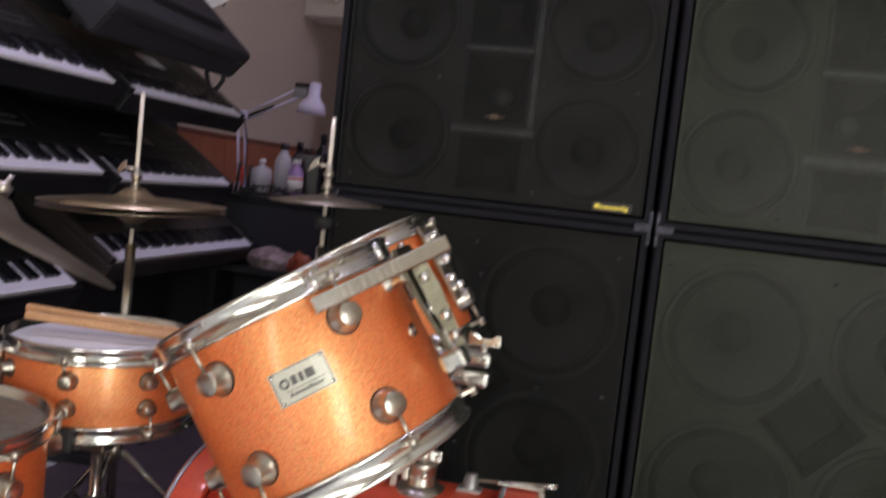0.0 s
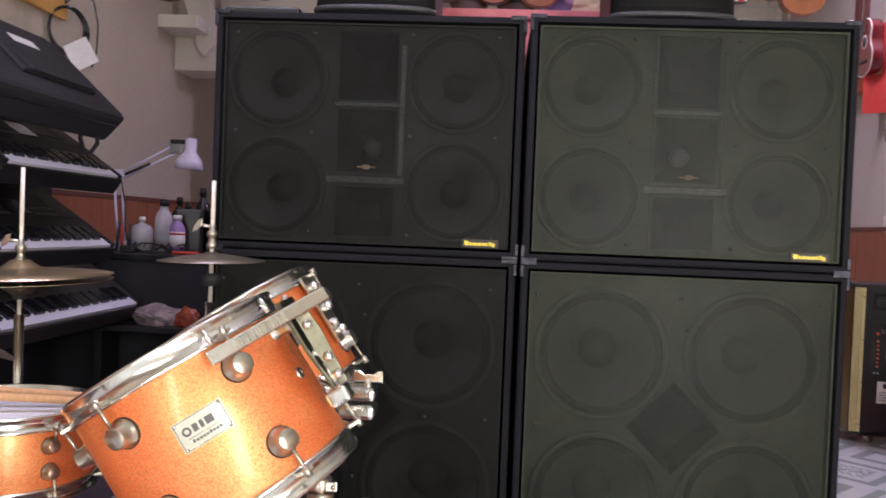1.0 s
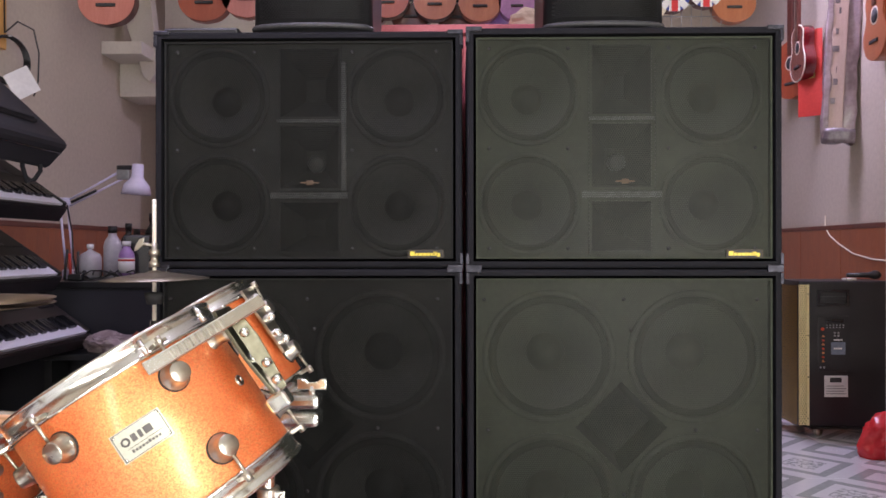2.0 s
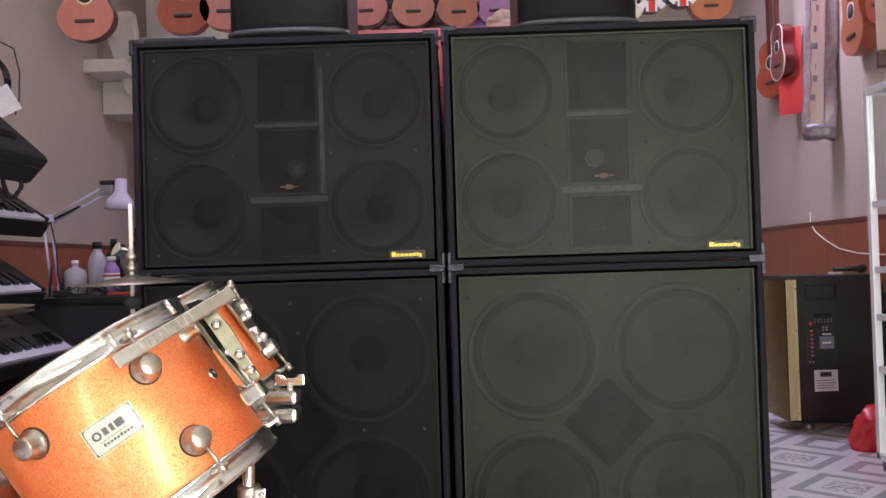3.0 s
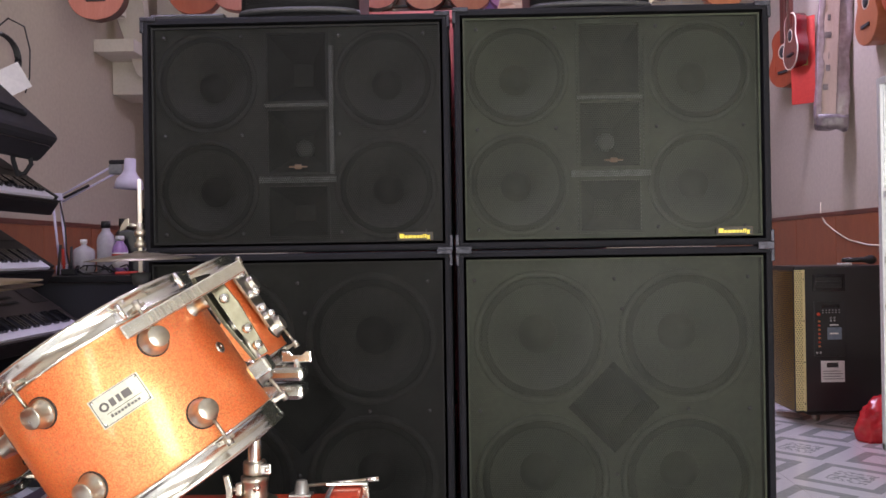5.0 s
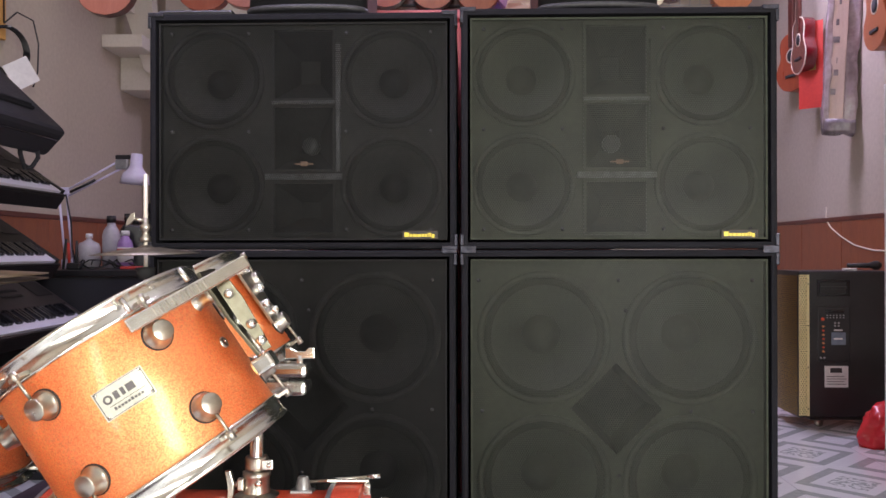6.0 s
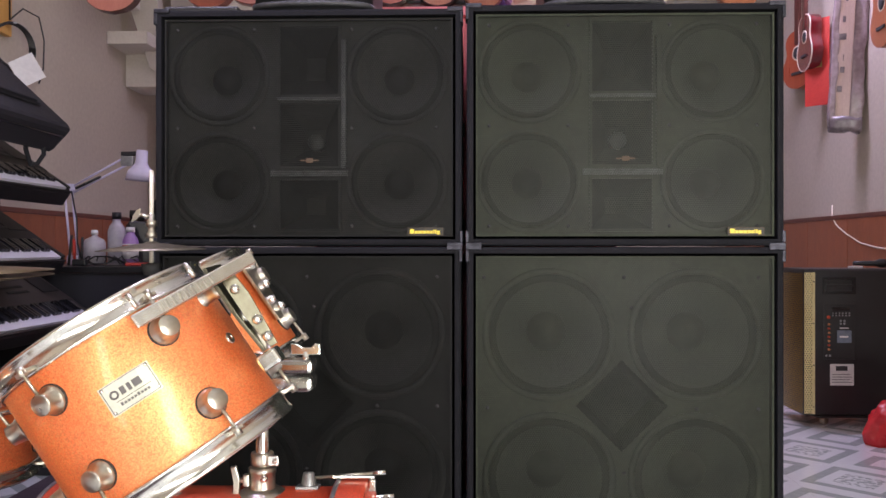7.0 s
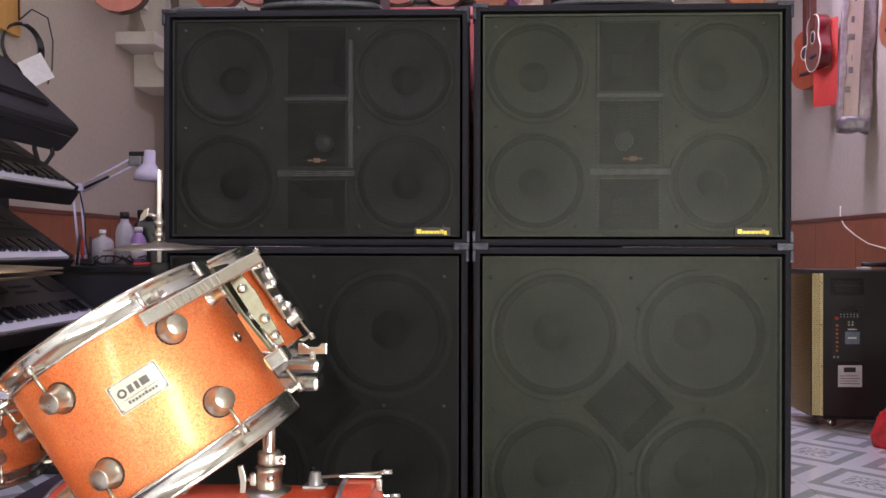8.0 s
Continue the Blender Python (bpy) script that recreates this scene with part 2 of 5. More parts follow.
UKE_PINK = surface("rose_wood_top", (0.42, 0.135, 0.100), (0.53, 0.20, 0.150), 0.4, coat=0.3, stretch=(10, 2, 1))
UKE_DARK = surface("dark_wood", (0.05, 0.015, 0.01), (0.11, 0.03, 0.02), 0.35, coat=0.4, stretch=(10, 2, 1))
UKE_RUBY = surface("ruby_lacquer", (0.12, 0.005, 0.008), (0.20, 0.012, 0.016), 0.2, coat=0.8)
UKE_VIOLET = surface("violet_lacquer", (0.30, 0.12, 0.30), (0.42, 0.2, 0.42), 0.3, coat=0.5)
CREAM = surface("cream_binding", (0.70, 0.62, 0.48), (0.80, 0.72, 0.58), 0.5)
FLAG_BLUE = surface("flag_blue", (0.02, 0.05, 0.30), (0.04, 0.08, 0.38), 0.4)
FLAG_RED = surface("flag_red", (0.60, 0.02, 0.03), (0.70, 0.05, 0.05), 0.4)
RED_BAG = surface("red_plastic_film", (0.62, 0.02, 0.03), (0.78, 0.05, 0.06), 0.25, scale=12, fine=40, bump=0.5)
RED_CARD = surface("red_card", (0.46, 0.025, 0.018), (0.58, 0.05, 0.03), 0.5)
GREEN_CARD = surface("printed_card", (0.45, 0.30, 0.05), (0.25, 0.35, 0.12), 0.5, scale=25)
YELLOW_WOOD = surface("yellow_pine", (0.55, 0.28, 0.06), (0.70, 0.40, 0.12), 0.5, scale=3, stretch=(8, 8, 1))
CLEAR_FILM = surface("plastic_wrap", (0.22, 0.165, 0.18), (0.44, 0.35, 0.37), 0.22, scale=9, fine=35, bump=0.6)
PALE_WOOD = surface("pale_wood", (0.46, 0.34, 0.29), (0.60, 0.46, 0.40), 0.5, scale=4, stretch=(8, 8, 1))
# Violet glow behind the ukuleles, given as a surface colour
VIOLET_GLOW = surface("violet_glow_colour", (0.42, 0.34, 0.80), (0.55, 0.46, 0.90), 0.5)
CLEAR_PLASTIC = surface("milky_plastic", (0.40, 0.38, 0.42), (0.55, 0.53, 0.56), 0.3)
VIOLET_CAN = surface("violet_tin", (0.30, 0.16, 0.42), (0.45, 0.28, 0.58), 0.3)
LED_RED = surface("red_knob", (0.6, 0.05, 0.02), (0.7, 0.1, 0.04), 0.4)
MAT_CLOTH = surface("kit_rug", (0.045, 0.03, 0.04), (0.09, 0.065, 0.08), 0.95, scale=12, fine=220, bump=0.6)
GREY_DARK = surface("panel_black", (0.03, 0.03, 0.032), (0.055, 0.055, 0.06), 0.5)
GREY_BLUE = surface("display_blue", (0.12, 0.15, 0.20), (0.2, 0.24, 0.3), 0.2)
COPPER = surface("orange_knob", (0.55, 0.20, 0.08), (0.65, 0.28, 0.12), 0.4)
SHELF = surface("pale_shelf", (0.55, 0.55, 0.56), (0.68, 0.68, 0.68), 0.4)
FILM_DARK = surface("dark_film", (0.10, 0.08, 0.09), (0.25, 0.21, 0.22), 0.25, scale=14, fine=40, bump=0.6)
CREAM_PAPER = surface("cream_paper", (0.62, 0.46, 0.34), (0.74, 0.60, 0.46), 0.7)
STEP = surface("cream_render", (0.62, 0.58, 0.50), (0.72, 0.68, 0.60), 0.75, scale=2)
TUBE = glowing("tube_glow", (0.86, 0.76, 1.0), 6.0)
GLASS = glass("display_glass")


def tile_material():
    """Glazed white floor tile printed with grey bands: a frame, a lozenge and a mottled middle."""
    m, nt, b = nodes_of("floor_tile")
    co = add(nt, "ShaderNodeTexCoord")
    sep = add(nt, "ShaderNodeSeparateXYZ")
    nt.links.new(co.outputs["Object"], sep.inputs[0])

    def m2(op, a, bb=None, c=None):
        n = add(nt, "ShaderNodeMath", operation=op)
        for i, v in enumerate((a, bb, c)):
            if v is None:
                continue
            if isinstance(v, (int, float)):
                n.inputs[i].default_value = v
            else:
                nt.links.new(v, n.inputs[i])
        return n.outputs[0]
    ax, ay = m2("ABSOLUTE", sep.outputs[0]), m2("ABSOLUTE", sep.outputs[1])
    dia = m2("ADD", ax, ay)
    ring = m2("COMPARE", dia, 0.200, 0.030)
    core = m2("LESS_THAN", dia, 0.11)
    corner = m2("COMPARE", dia, 0.37, 0.034)
    no = add(nt, "ShaderNodeTexNoise")
    no.inputs["Scale"].default_value, no.inputs["Detail"].default_value = 40, 6
    nt.links.new(co.outputs["Object"], no.inputs["Vector"])
    mott = m2("MULTIPLY", core, m2("GREATER_THAN", no.outputs[0], 0.5))
    mask = m2("MAXIMUM", m2("MAXIMUM", ring, corner), mott)
    lo = add(nt, "ShaderNodeValToRGB")
    lo.color_ramp.elements[0].color, lo.color_ramp.elements[1].color = (0.74, 0.77, 0.78, 1), (0.86, 0.88, 0.89, 1)
    hi = add(nt, "ShaderNodeValToRGB")
    hi.color_ramp.elements[0].color, hi.color_ramp.elements[1].color = (0.34, 0.38, 0.37, 1), (0.52, 0.56, 0.54, 1)
    for r in (lo, hi):
        nt.links.new(no.outputs[0], r.inputs[0])
    mix = add(nt, "ShaderNodeMix")
    mix.data_type = "RGBA"
    nt.links.new(mask, mix.inputs[0])
    nt.links.new(lo.outputs[0], mix.inputs[6])
    nt.links.new(hi.outputs[0], mix.inputs[7])
    nt.links.new(mix.outputs[2], b.inputs["Base Color"])
    b.inputs["Roughness"].default_value = 0.16
    return m


TILE = tile_material()


# ---- mesh helpers ----
def box(bm, x0, x1, y0, y1, z0, z1, bevel=0.0, m=None):
    r = bmesh.ops.create_cube(bm, size=1.0)
    vs = r["verts"]
    for v in vs:
        v.co = Vector((x0 + (v.co.x + 0.5) * (x1 - x0), y0 + (v.co.y + 0.5) * (y1 - y0), z0 + (v.co.z + 0.5) * (z1 - z0)))
    if bevel:
        es = list({e for v in vs for e in v.link_edges})
        r2 = bmesh.ops.bevel(bm, geom=es, offset=bevel, segments=2, affect="EDGES", profile=0.5)
        vs = list({v for f in r2["faces"] for v in f.verts} | {v for v in vs if v.is_valid})
    if m is not None:
        bmesh.ops.transform(bm, matrix=m, verts=[v for v in vs if v.is_valid])
    return bm


def boxm(*a, **k):
    return box(bmesh.new(), *a, **k)


def lathe(profile, seg=48, m=None, bm=None, closed=False):
    """Turns (radius, height) pairs about z; smooth faces."""
    bm = bm or bmesh.new()
    rings = []
    for r, z in profile:
        if r < 1e-6:
            rings.append([bm.verts.new((0, 0, z))])
        else:
            rings.append([bm.verts.new((r * math.cos(2 * math.pi * i / seg), r * math.sin(2 * math.pi * i / seg), z)) for i in range(seg)])
    pairs = list(zip(rings[:-1], rings[1:])) + ([(rings[-1], rings[0])] if closed else [])
    for a, b in pairs:
        for i in range(seg):
            j = (i + 1) % seg
            if len(a) == 1 and len(b) == 1:
                continue
            if len(a) == 1:
                f = bm.faces.new((a[0], b[i], b[j]))
            elif len(b) == 1:
                f = bm.faces.new((a[i], b[0], a[j]))
            else:
                f = bm.faces.new((a[i], b[i], b[j], a[j]))
            f.smooth = True
    if m is not None:
        bmesh.ops.transform(bm, matrix=m, verts=[v for r in rings for v in r])
    return bm


def rod(bm, a, b, r, r2=None, seg=12):
    """A capped round bar from a to b."""
    a, b = Vector(a), Vector(b)
    d = b - a
    m = Matrix.Translation(a) @ d.to_track_quat("Z", "Y").to_matrix().to_4x4()
    return lathe([(0, 0), (r, 0), (r2 or r, d.length), (0, d.length)], seg, m, bm)


def rodm(a, b, r, r2=None, seg=12):
    return rod(bmesh.new(), a, b, r, r2, seg)


def pipe(points, r, seg=8, bm=None):
    """A bent round tube through the points."""
    bm = bm or bmesh.new()
    pts = [Vector(p) for p in points]
    rings = []
    for i, p in enumerate(pts):
        d = (pts[min(i + 1, len(pts) - 1)] - pts[max(i - 1, 0)]).normalized()
        q = d.to_track_quat("Z", "Y").to_matrix()
        rings.append([bm.verts.new(p + q @ Vector((r * math.cos(2 * math.pi * k / seg), r * math.sin(2 * math.pi * k / seg), 0))) for k in range(seg)])
    for a, b in zip(rings[:-1], rings[1:]):
        best = min(range(seg), key=lambda s: sum((a[k].co - b[(k + s) % seg].co).length for k in range(seg)))
        for k in range(seg):
            f = bm.faces.new((a[k], a[(k + 1) % seg], b[(k + 1 + best) % seg], b[(k + best) % seg]))
            f.smooth = True
    bm.faces.new(rings[0][::-1])
    bm.faces.new(rings[-1])
    return bm


def slab(outline, y0, y1, bevel=0.0, bm=None):
    """An outline of (x, z) made into a plate between y0 and y1."""
    bm = bm or bmesh.new()
    a = [bm.verts.new((x, y0, z)) for x, z in outline]
    b = [bm.verts.new((x, y1, z)) for x, z in outline]
    fa, fb = bm.faces.new(a), bm.faces.new(b[::-1])
    n = len(outline)
    for i in range(n):
        bm.faces.new((a[i], b[i], b[(i + 1) % n], a[(i + 1) % n]))
    if bevel:
        bmesh.ops.bevel(bm, geom=list(set(fa.edges) | set(fb.edges)), offset=bevel, segments=2, affect="EDGES", profile=0.5)
    return bm


def frame_plate(x0, x1, z0, z1, w, y0, y1, bm=None):
    """A rectangular picture-frame ring."""
    bm = bm or bmesh.new()
    box(bm, x0, x1, y0, y1, z0, z0 + w)
    box(bm, x0, x1, y0, y1, z1 - w, z1)
    box(bm, x0, x0 + w, y0, y1, z0 + w, z1 - w)
    box(bm, x1 - w, x1, y0, y1, z0 + w, z1 - w)
    return bm


def finish(name, bm, material):
    bmesh.ops.recalc_face_normals(bm, faces=bm.faces)
    me = bpy.data.meshes.new(name)
    bm.to_mesh(me)
    bm.free()
    if material:
        me.materials.append(material)
    return me


def part(name, bm, material, parent, label=""):
    ob = new(name, finish(name, bm, material))
    ob.parent = parent
    return tagged(ob, label)


def thing(name, m, label, category, group="", kind=""):
    ob = new(name)
    ob.empty_display_size = 0.1
    ob.matrix_world = m
    return tagged(ob, label, category, group, kind)


def solo(name, bm, material, label, category, kind="", m=None, group=""):
    ob = new(name, finish(name, bm, material))
    if m is not None:
        ob.matrix_world = m
    return tagged(ob, label, category, group, kind)


def structure(name, bm, material, label, category):
    return solo(name, bm, material, label, category, "structure")


# ---- the shop's shell ----
XL, XR, YF, YB, ZC = -2.25, 2.30, -3.80, 5.20, 3.3
structure("floor", boxm(XL - 0.15, XR + 0.15, YF - 0.15, YB + 0.15, -0.12, -0.012), GROUT, "tiled shop floor with pale grout joints", "floor")
structure("ceiling", boxm(XL - 0.15, XR + 0.15, YF - 0.15, YB + 0.15, ZC, ZC + 0.12), CEIL, "plain painted shop ceiling", "ceiling")
structure("wall_left", boxm(XL - 0.15, XL, YF - 0.15, YB + 0.15, -0.01, ZC), WALL, "cream painted side wall above brown tiled dado", "wall")
wall_right = structure("wall_right", boxm(XR, XR + 0.15, YF - 0.15, YB + 0.15, -0.01, ZC), WALL, "pale painted side wall above brown tiled dado", "wall")
structure("wall_back", boxm(XL, XR, YB, YB + 0.15, -0.01, ZC), WALL, "painted back wall of the shop", "wall")
bm = boxm(XL, -0.97, YF - 0.15, YF, -0.01, ZC)
box(bm, -0.97, XR, YF - 0.15, YF, 2.6, ZC)
box(bm, -0.60, 0.94, YF - 0.15, YF, -0.01, 2.6)
box(bm, 1.70, XR, YF - 0.15, YF, -0.01, 2.6)
structure("wall_front", bm, WALL, "front wall with an open shop entrance and side opening", "wall")
structure("ground", boxm(-60, 60, -60, 60, -0.25, -0.125), GROUT, "pale concrete street in front of the shop", "ground")


# ---- loudspeaker cabinets ----
def driver(parent, x, z, r, y, cone=CONE, depth=0.07):
    """A cone loudspeaker, facing -y, on the baffle plane y."""
    turn = pose(x, y, z, 90, 0, 0)
    d = part("driver", lathe([(r * 1.10, 0.0), (r * 1.10, 0.008), (r * 1.02, 0.012), (r * 0.99, 0.004), (r * 0.99, 0.0)], 56, turn, closed=True), RING if cone is CONE else RING_DARK, parent, "round loudspeaker with paper cone")
    part("surround", lathe([(r * 0.99, 0.001), (r * 0.93, 0.009), (r * 0.87, 0.001)], 56, turn), SURROUND_DUSTY if cone is CONE else SURROUND, d, "black rubber roll surround")
    part("cone", lathe([(r * 0.87, 0.001), (r * 0.6, -depth * 0.42), (r * 0.3, -depth)], 56, turn), cone, d)
    part("dust_cap", lathe([(r * 0.33, -depth * 0.9), (r * 0.24, -depth * 0.62), (r * 0.12, -depth * 0.48), (0, -depth * 0.45)], 40, turn), CAP_DUSTY if cone is CONE else CAP, d, "domed dust cap")
    return d


def cabinet_body(c, w, d, h, lip, recess):
    bm = boxm(-w / 2, w / 2, 0, d, 0, h)
    front = min(bm.faces, key=lambda f: f.calc_center_median().y)
    bmesh.ops.inset_region(bm, faces=[front], thickness=lip)
    r = bmesh.ops.extrude_discrete_faces(bm, faces=[front])
    bmesh.ops.translate(bm, verts=r["faces"][0].verts, vec=(0, recess, 0))
    edges = [e for e in bm.edges if all(abs(abs(v.co.x) - w / 2) < 1e-5 or v.co.z < 1e-5 or abs(v.co.z - h) < 1e-5 for v in e.verts)]
    bmesh.ops.bevel(bm, geom=edges, offset=0.008, segments=2, affect="EDGES", profile=0.5)
    part("body", bm, CARPET, c, "black carpet-covered cabinet body")
    for sx in (-1, 1):
        for z, sz in ((0.0, 1), (h, -1)):
            b2 = bmesh.new()
            x1 = sx * (w / 2 + 0.003)
            xa, xb = sorted((x1, x1 - sx * 0.045))
            za, zb = sorted((z - sz * 0.003, z + sz * 0.009))
            box(b2, xa, xb, -0.004, 0.045, za, zb, 0.002)
            xa, xb = sorted((x1, x1 - sx * 0.010))
            za, zb = sorted((z + sz * 0.0095, z + sz * 0.042))
            box(b2, xa, xb, -0.004, 0.045, za, zb, 0.002)
            part("corner_protector", b2, CORNER, c, "bent grey steel corner")


def pierced_board(w, h, y0, y1, rounds, polys):
    """A board with round and angular openings cut right through it."""
    bm = bmesh.new()
    loops = [[(-w / 2, 0.027), (w / 2, 0.027), (w / 2, h - 0.027), (-w / 2, h - 0.027)]] + list(polys)
    for x, z, r in rounds:
        loops.append([(x + r * math.cos(2 * math.pi * i / 48), z + r * math.sin(2 * math.pi * i / 48)) for i in range(48)])
    edges = []
    for lp in loops:
        vs = [bm.verts.new((x, y0, z)) for x, z in lp]
        edges += [bm.edges.new((vs[i], vs[(i + 1) % len(vs)])) for i in range(len(vs))]
    bmesh.ops.triangle_fill(bm, use_beauty=True, edges=edges)
    r = bmesh.ops.extrude_face_region(bm, geom=list(bm.faces))
    bmesh.ops.translate(bm, vec=(0, y1 - y0, 0), verts=[v for v in r["geom"] if isinstance(v, bmesh.types.BMVert)])
    return bm


def funnel(x0, x1, z0, z1, y0, y1, k):
    """Four walls that narrow from the mouth at y0 to a throat at y1, with its end closed."""
    bm = bmesh.new()
    cx, cz = (x0 + x1) / 2, (z0 + z1) / 2
    a = [bm.verts.new((x, y0, z)) for x, z in ((x0, z0), (x1, z0), (x1, z1), (x0, z1))]
    b = [bm.verts.new((cx + (x - cx) * k, y1, cz + (z - cz) * k)) for x, z in ((x0, z0), (x1, z0), (x1, z1), (x0, z1))]
    for i in range(4):
        bm.faces.new((a[i], a[(i + 1) % 4], b[(i + 1) % 4], b[i]))
    bm.faces.new(b)
    return bm


def bolts(c, spots, y):
    for x, z in spots:
        part("bolt", lathe([(0.0055, 0), (0.005, 0.003), (0, 0.004)], 8, pose(x, y, z, 90, 0, 0)), RUBBER, c)


def top_cabinet(m, dusty, label):
    w, d, h = 0.876, 0.60, 0.672
    c = thing("speaker_cabinet", m, label, "loudspeaker", "stacked speaker cabinets")
    cabinet_body(c, w, d, h, 0.026, 0.18)
    mouths = ((0.426, 0.636), (0.222, 0.416), (0.040, 0.196))
    part("baffle", pierced_board(w - 0.054, h, 0.040, 0.055, [(x, z, 0.1322) for x in (-0.262, 0.252) for z in (0.182, 0.492)], [[(-0.0925, a), (0.0895, a), (0.0895, b), (-0.0925, b)] for a, b in mouths]), BAFFLE if dusty else BAFFLE_DARK, c, "painted front baffle behind the grille")
    for x in (-0.262, 0.252):
        for z in (0.182, 0.492):
            driver(c, x, z, 0.134, 0.039, CONE if dusty else CONE_DARK, 0.085)
    for z0, z1 in mouths:
        horn = part("horn", frame_plate(-0.093, 0.090, z0, z1, 0.007, 0.026, 0.040), BAFFLE if dusty else BAFFLE_DARK, c, "rectangular horn mouth")
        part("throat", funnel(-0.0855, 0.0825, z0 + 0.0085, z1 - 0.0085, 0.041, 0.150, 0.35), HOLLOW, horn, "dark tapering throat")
    part("horn_plug", lathe([(0, -0.022), (0.026, -0.022), (0.026, 0), (0.019, 0.008), (0, 0.011)], 20, pose(0.002, 0.125, 0.308, 90, 0, 0)), PLUG, c, "round grey horn plug")
    part("ledge", boxm(-0.112, 0.110, 0.020, 0.036, 0.199, 0.217, 0.002), DUST_EDGE, c, "dusty horizontal mounting ledge")
    part("bracket", boxm(0.092, 0.106, 0.018, 0.036, 0.222, 0.590, 0.002), DUST_EDGE if not dusty else BAFFLE, c, "dusty upright mounting strip")
    part("divider", boxm(-0.093, 0.090, 0.018, 0.036, 0.417, 0.425, 0.001), DUST_EDGE, c)
    part("grille", boxm(-w / 2 + 0.030, w / 2 - 0.030, 0.0100, 0.0106, 0.030, h - 0.030), GRILLE if dusty else GRILLE_DARK, c, "perforated steel grille, dusty" if dusty else "perforated black steel grille")
    part("grille_edge", frame_plate(-w / 2 + 0.0262, w / 2 - 0.0262, 0.0262, h - 0.0262, 0.0055, 0.006, 0.0098), BAFFLE if dusty else BAFFLE_BLACK, c, "folded edge of the grille")
    bolts(c, [(x, z) for x in (-0.375, -0.155, 0.125, 0.365) for z in (0.055, 0.335, 0.615)], 0.009)
    e = part("emblem", boxm(-0.022, 0.030, 0.006, 0.0098, 0.241, 0.245), GOLD_LINE, c, "thin gold emblem line")
    part("emblem_mark", boxm(-0.006, 0.014, 0.0055, 0.0094, 0.236, 0.250, 0.002), GOLD_LINE, e)
    b = part("badge", boxm(0.283, 0.385, 0.004, 0.0095, 0.028, 0.052, 0.001), BADGE_BLACK, c, "black and yellow maker's badge")
    wide = (0.013, 0.008, 0.011, 0.011, 0.008, 0.007, 0.003, 0.005, 0.008)
    x = 0.290
    for k, wd in enumerate(wide):
        lo, hi = 0.0345 - (0.003 if k == 8 else 0), 0.0425 + (0.0045 if k == 0 else 0.003 if k in (6, 7) else 0)
        part("badge_mark", boxm(x, x + wd, 0.0030, 0.0036, lo, hi, 0.0), YELLOW, b, "plain yellow shape")
        x += wd + 0.0014
    part("badge_line", frame_plate(0.2845, 0.3835, 0.0292, 0.0508, 0.0009, 0.0032, 0.0038), GOLD_LINE, b)
    return c


def bass_cabinet(m, dusty, label):
    w, d, h = 0.876, 0.62, 0.870
    c = thing("bass_cabinet", m, label, "loudspeaker", "stacked bass cabinets")
    cabinet_body(c, w, d, h, 0.026, 0.22)
    lozenge = [(0, 0.290), (0.130, 0.42), (0, 0.550), (-0.130, 0.42)]
    part("baffle", pierced_board(w - 0.054, h, 0.045, 0.060, [(x, z, 0.1695) for x in (-0.205, 0.205) for z in (0.215, 0.622)], [lozenge]), BAFFLE if dusty else BAFFLE_BLACK, c, "painted front baffle behind the grille")
    for x in (-0.205, 0.205):
        for z in (0.215, 0.622):
            driver(c, x, z, 0.172, 0.044, CONE if dusty else CONE_DARK, 0.11)
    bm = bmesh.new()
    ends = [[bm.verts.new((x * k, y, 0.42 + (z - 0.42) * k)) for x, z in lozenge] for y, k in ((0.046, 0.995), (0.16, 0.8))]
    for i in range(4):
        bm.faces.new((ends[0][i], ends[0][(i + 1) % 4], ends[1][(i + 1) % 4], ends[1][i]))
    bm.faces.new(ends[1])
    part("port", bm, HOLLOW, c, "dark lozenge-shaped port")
    part("grille", boxm(-w / 2 + 0.030, w / 2 - 0.030, 0.0100, 0.0106, 0.030, h - 0.030), GRILLE if dusty else GRILLE_DARK, c, "perforated steel grille, dusty" if dusty else "perforated black steel grille")
    part("grille_edge", frame_plate(-w / 2 + 0.0262, w / 2 - 0.0262, 0.0262, h - 0.0262, 0.0055, 0.006, 0.0098), BAFFLE if dusty else BAFFLE_BLACK, c, "folded edge of the grille")
    bolts(c, [(0, 0.785), (-0.39, 0.785), (0.37, 0.785), (0.02, 0.70), (0.2, 0.42), (-0.38, 0.42), (0.37, 0.42), (0, 0.24)], 0.009)
    for x in (-0.36, 0.36):
        for y in (0.07, 0.55):
            part("foot", lathe([(0.02, 0.0), (0.022, -0.022), (0, -0.022)], 14, pose(x, y, 0)), RUBBER, c)
    return c


bass_cabinet(pose(0.447, 0.0, 0.032), True, "large black bass loudspeaker with dusty grille, standing on the floor")
bass_cabinet(pose(-0.444, 0.02, 0.032), False, "large black bass loudspeaker standing on the floor behind the drums")
top_cabinet(pose(0.447, 0.0, 0.905), True, "black loudspeaker cabinet with dusty grille on a bass cabinet")
top_cabinet(pose(-0.442, 0.03, 0.905), False, "black loudspeaker cabinet with dark grille on a bass cabinet")


# ---- the drum kit ----
AX = Vector((-0.548, -0.018, 0.8365)).normalized()


def tom_pose(centre):
    z = AX
    x = Vector((0.836, 0.033, 0.548))
    x = (x - z * x.dot(z)).normalized()
    y = z.cross(x)
    m = Matrix((x, y, z)).transposed().to_4x4()
    m.translation = centre
    return m


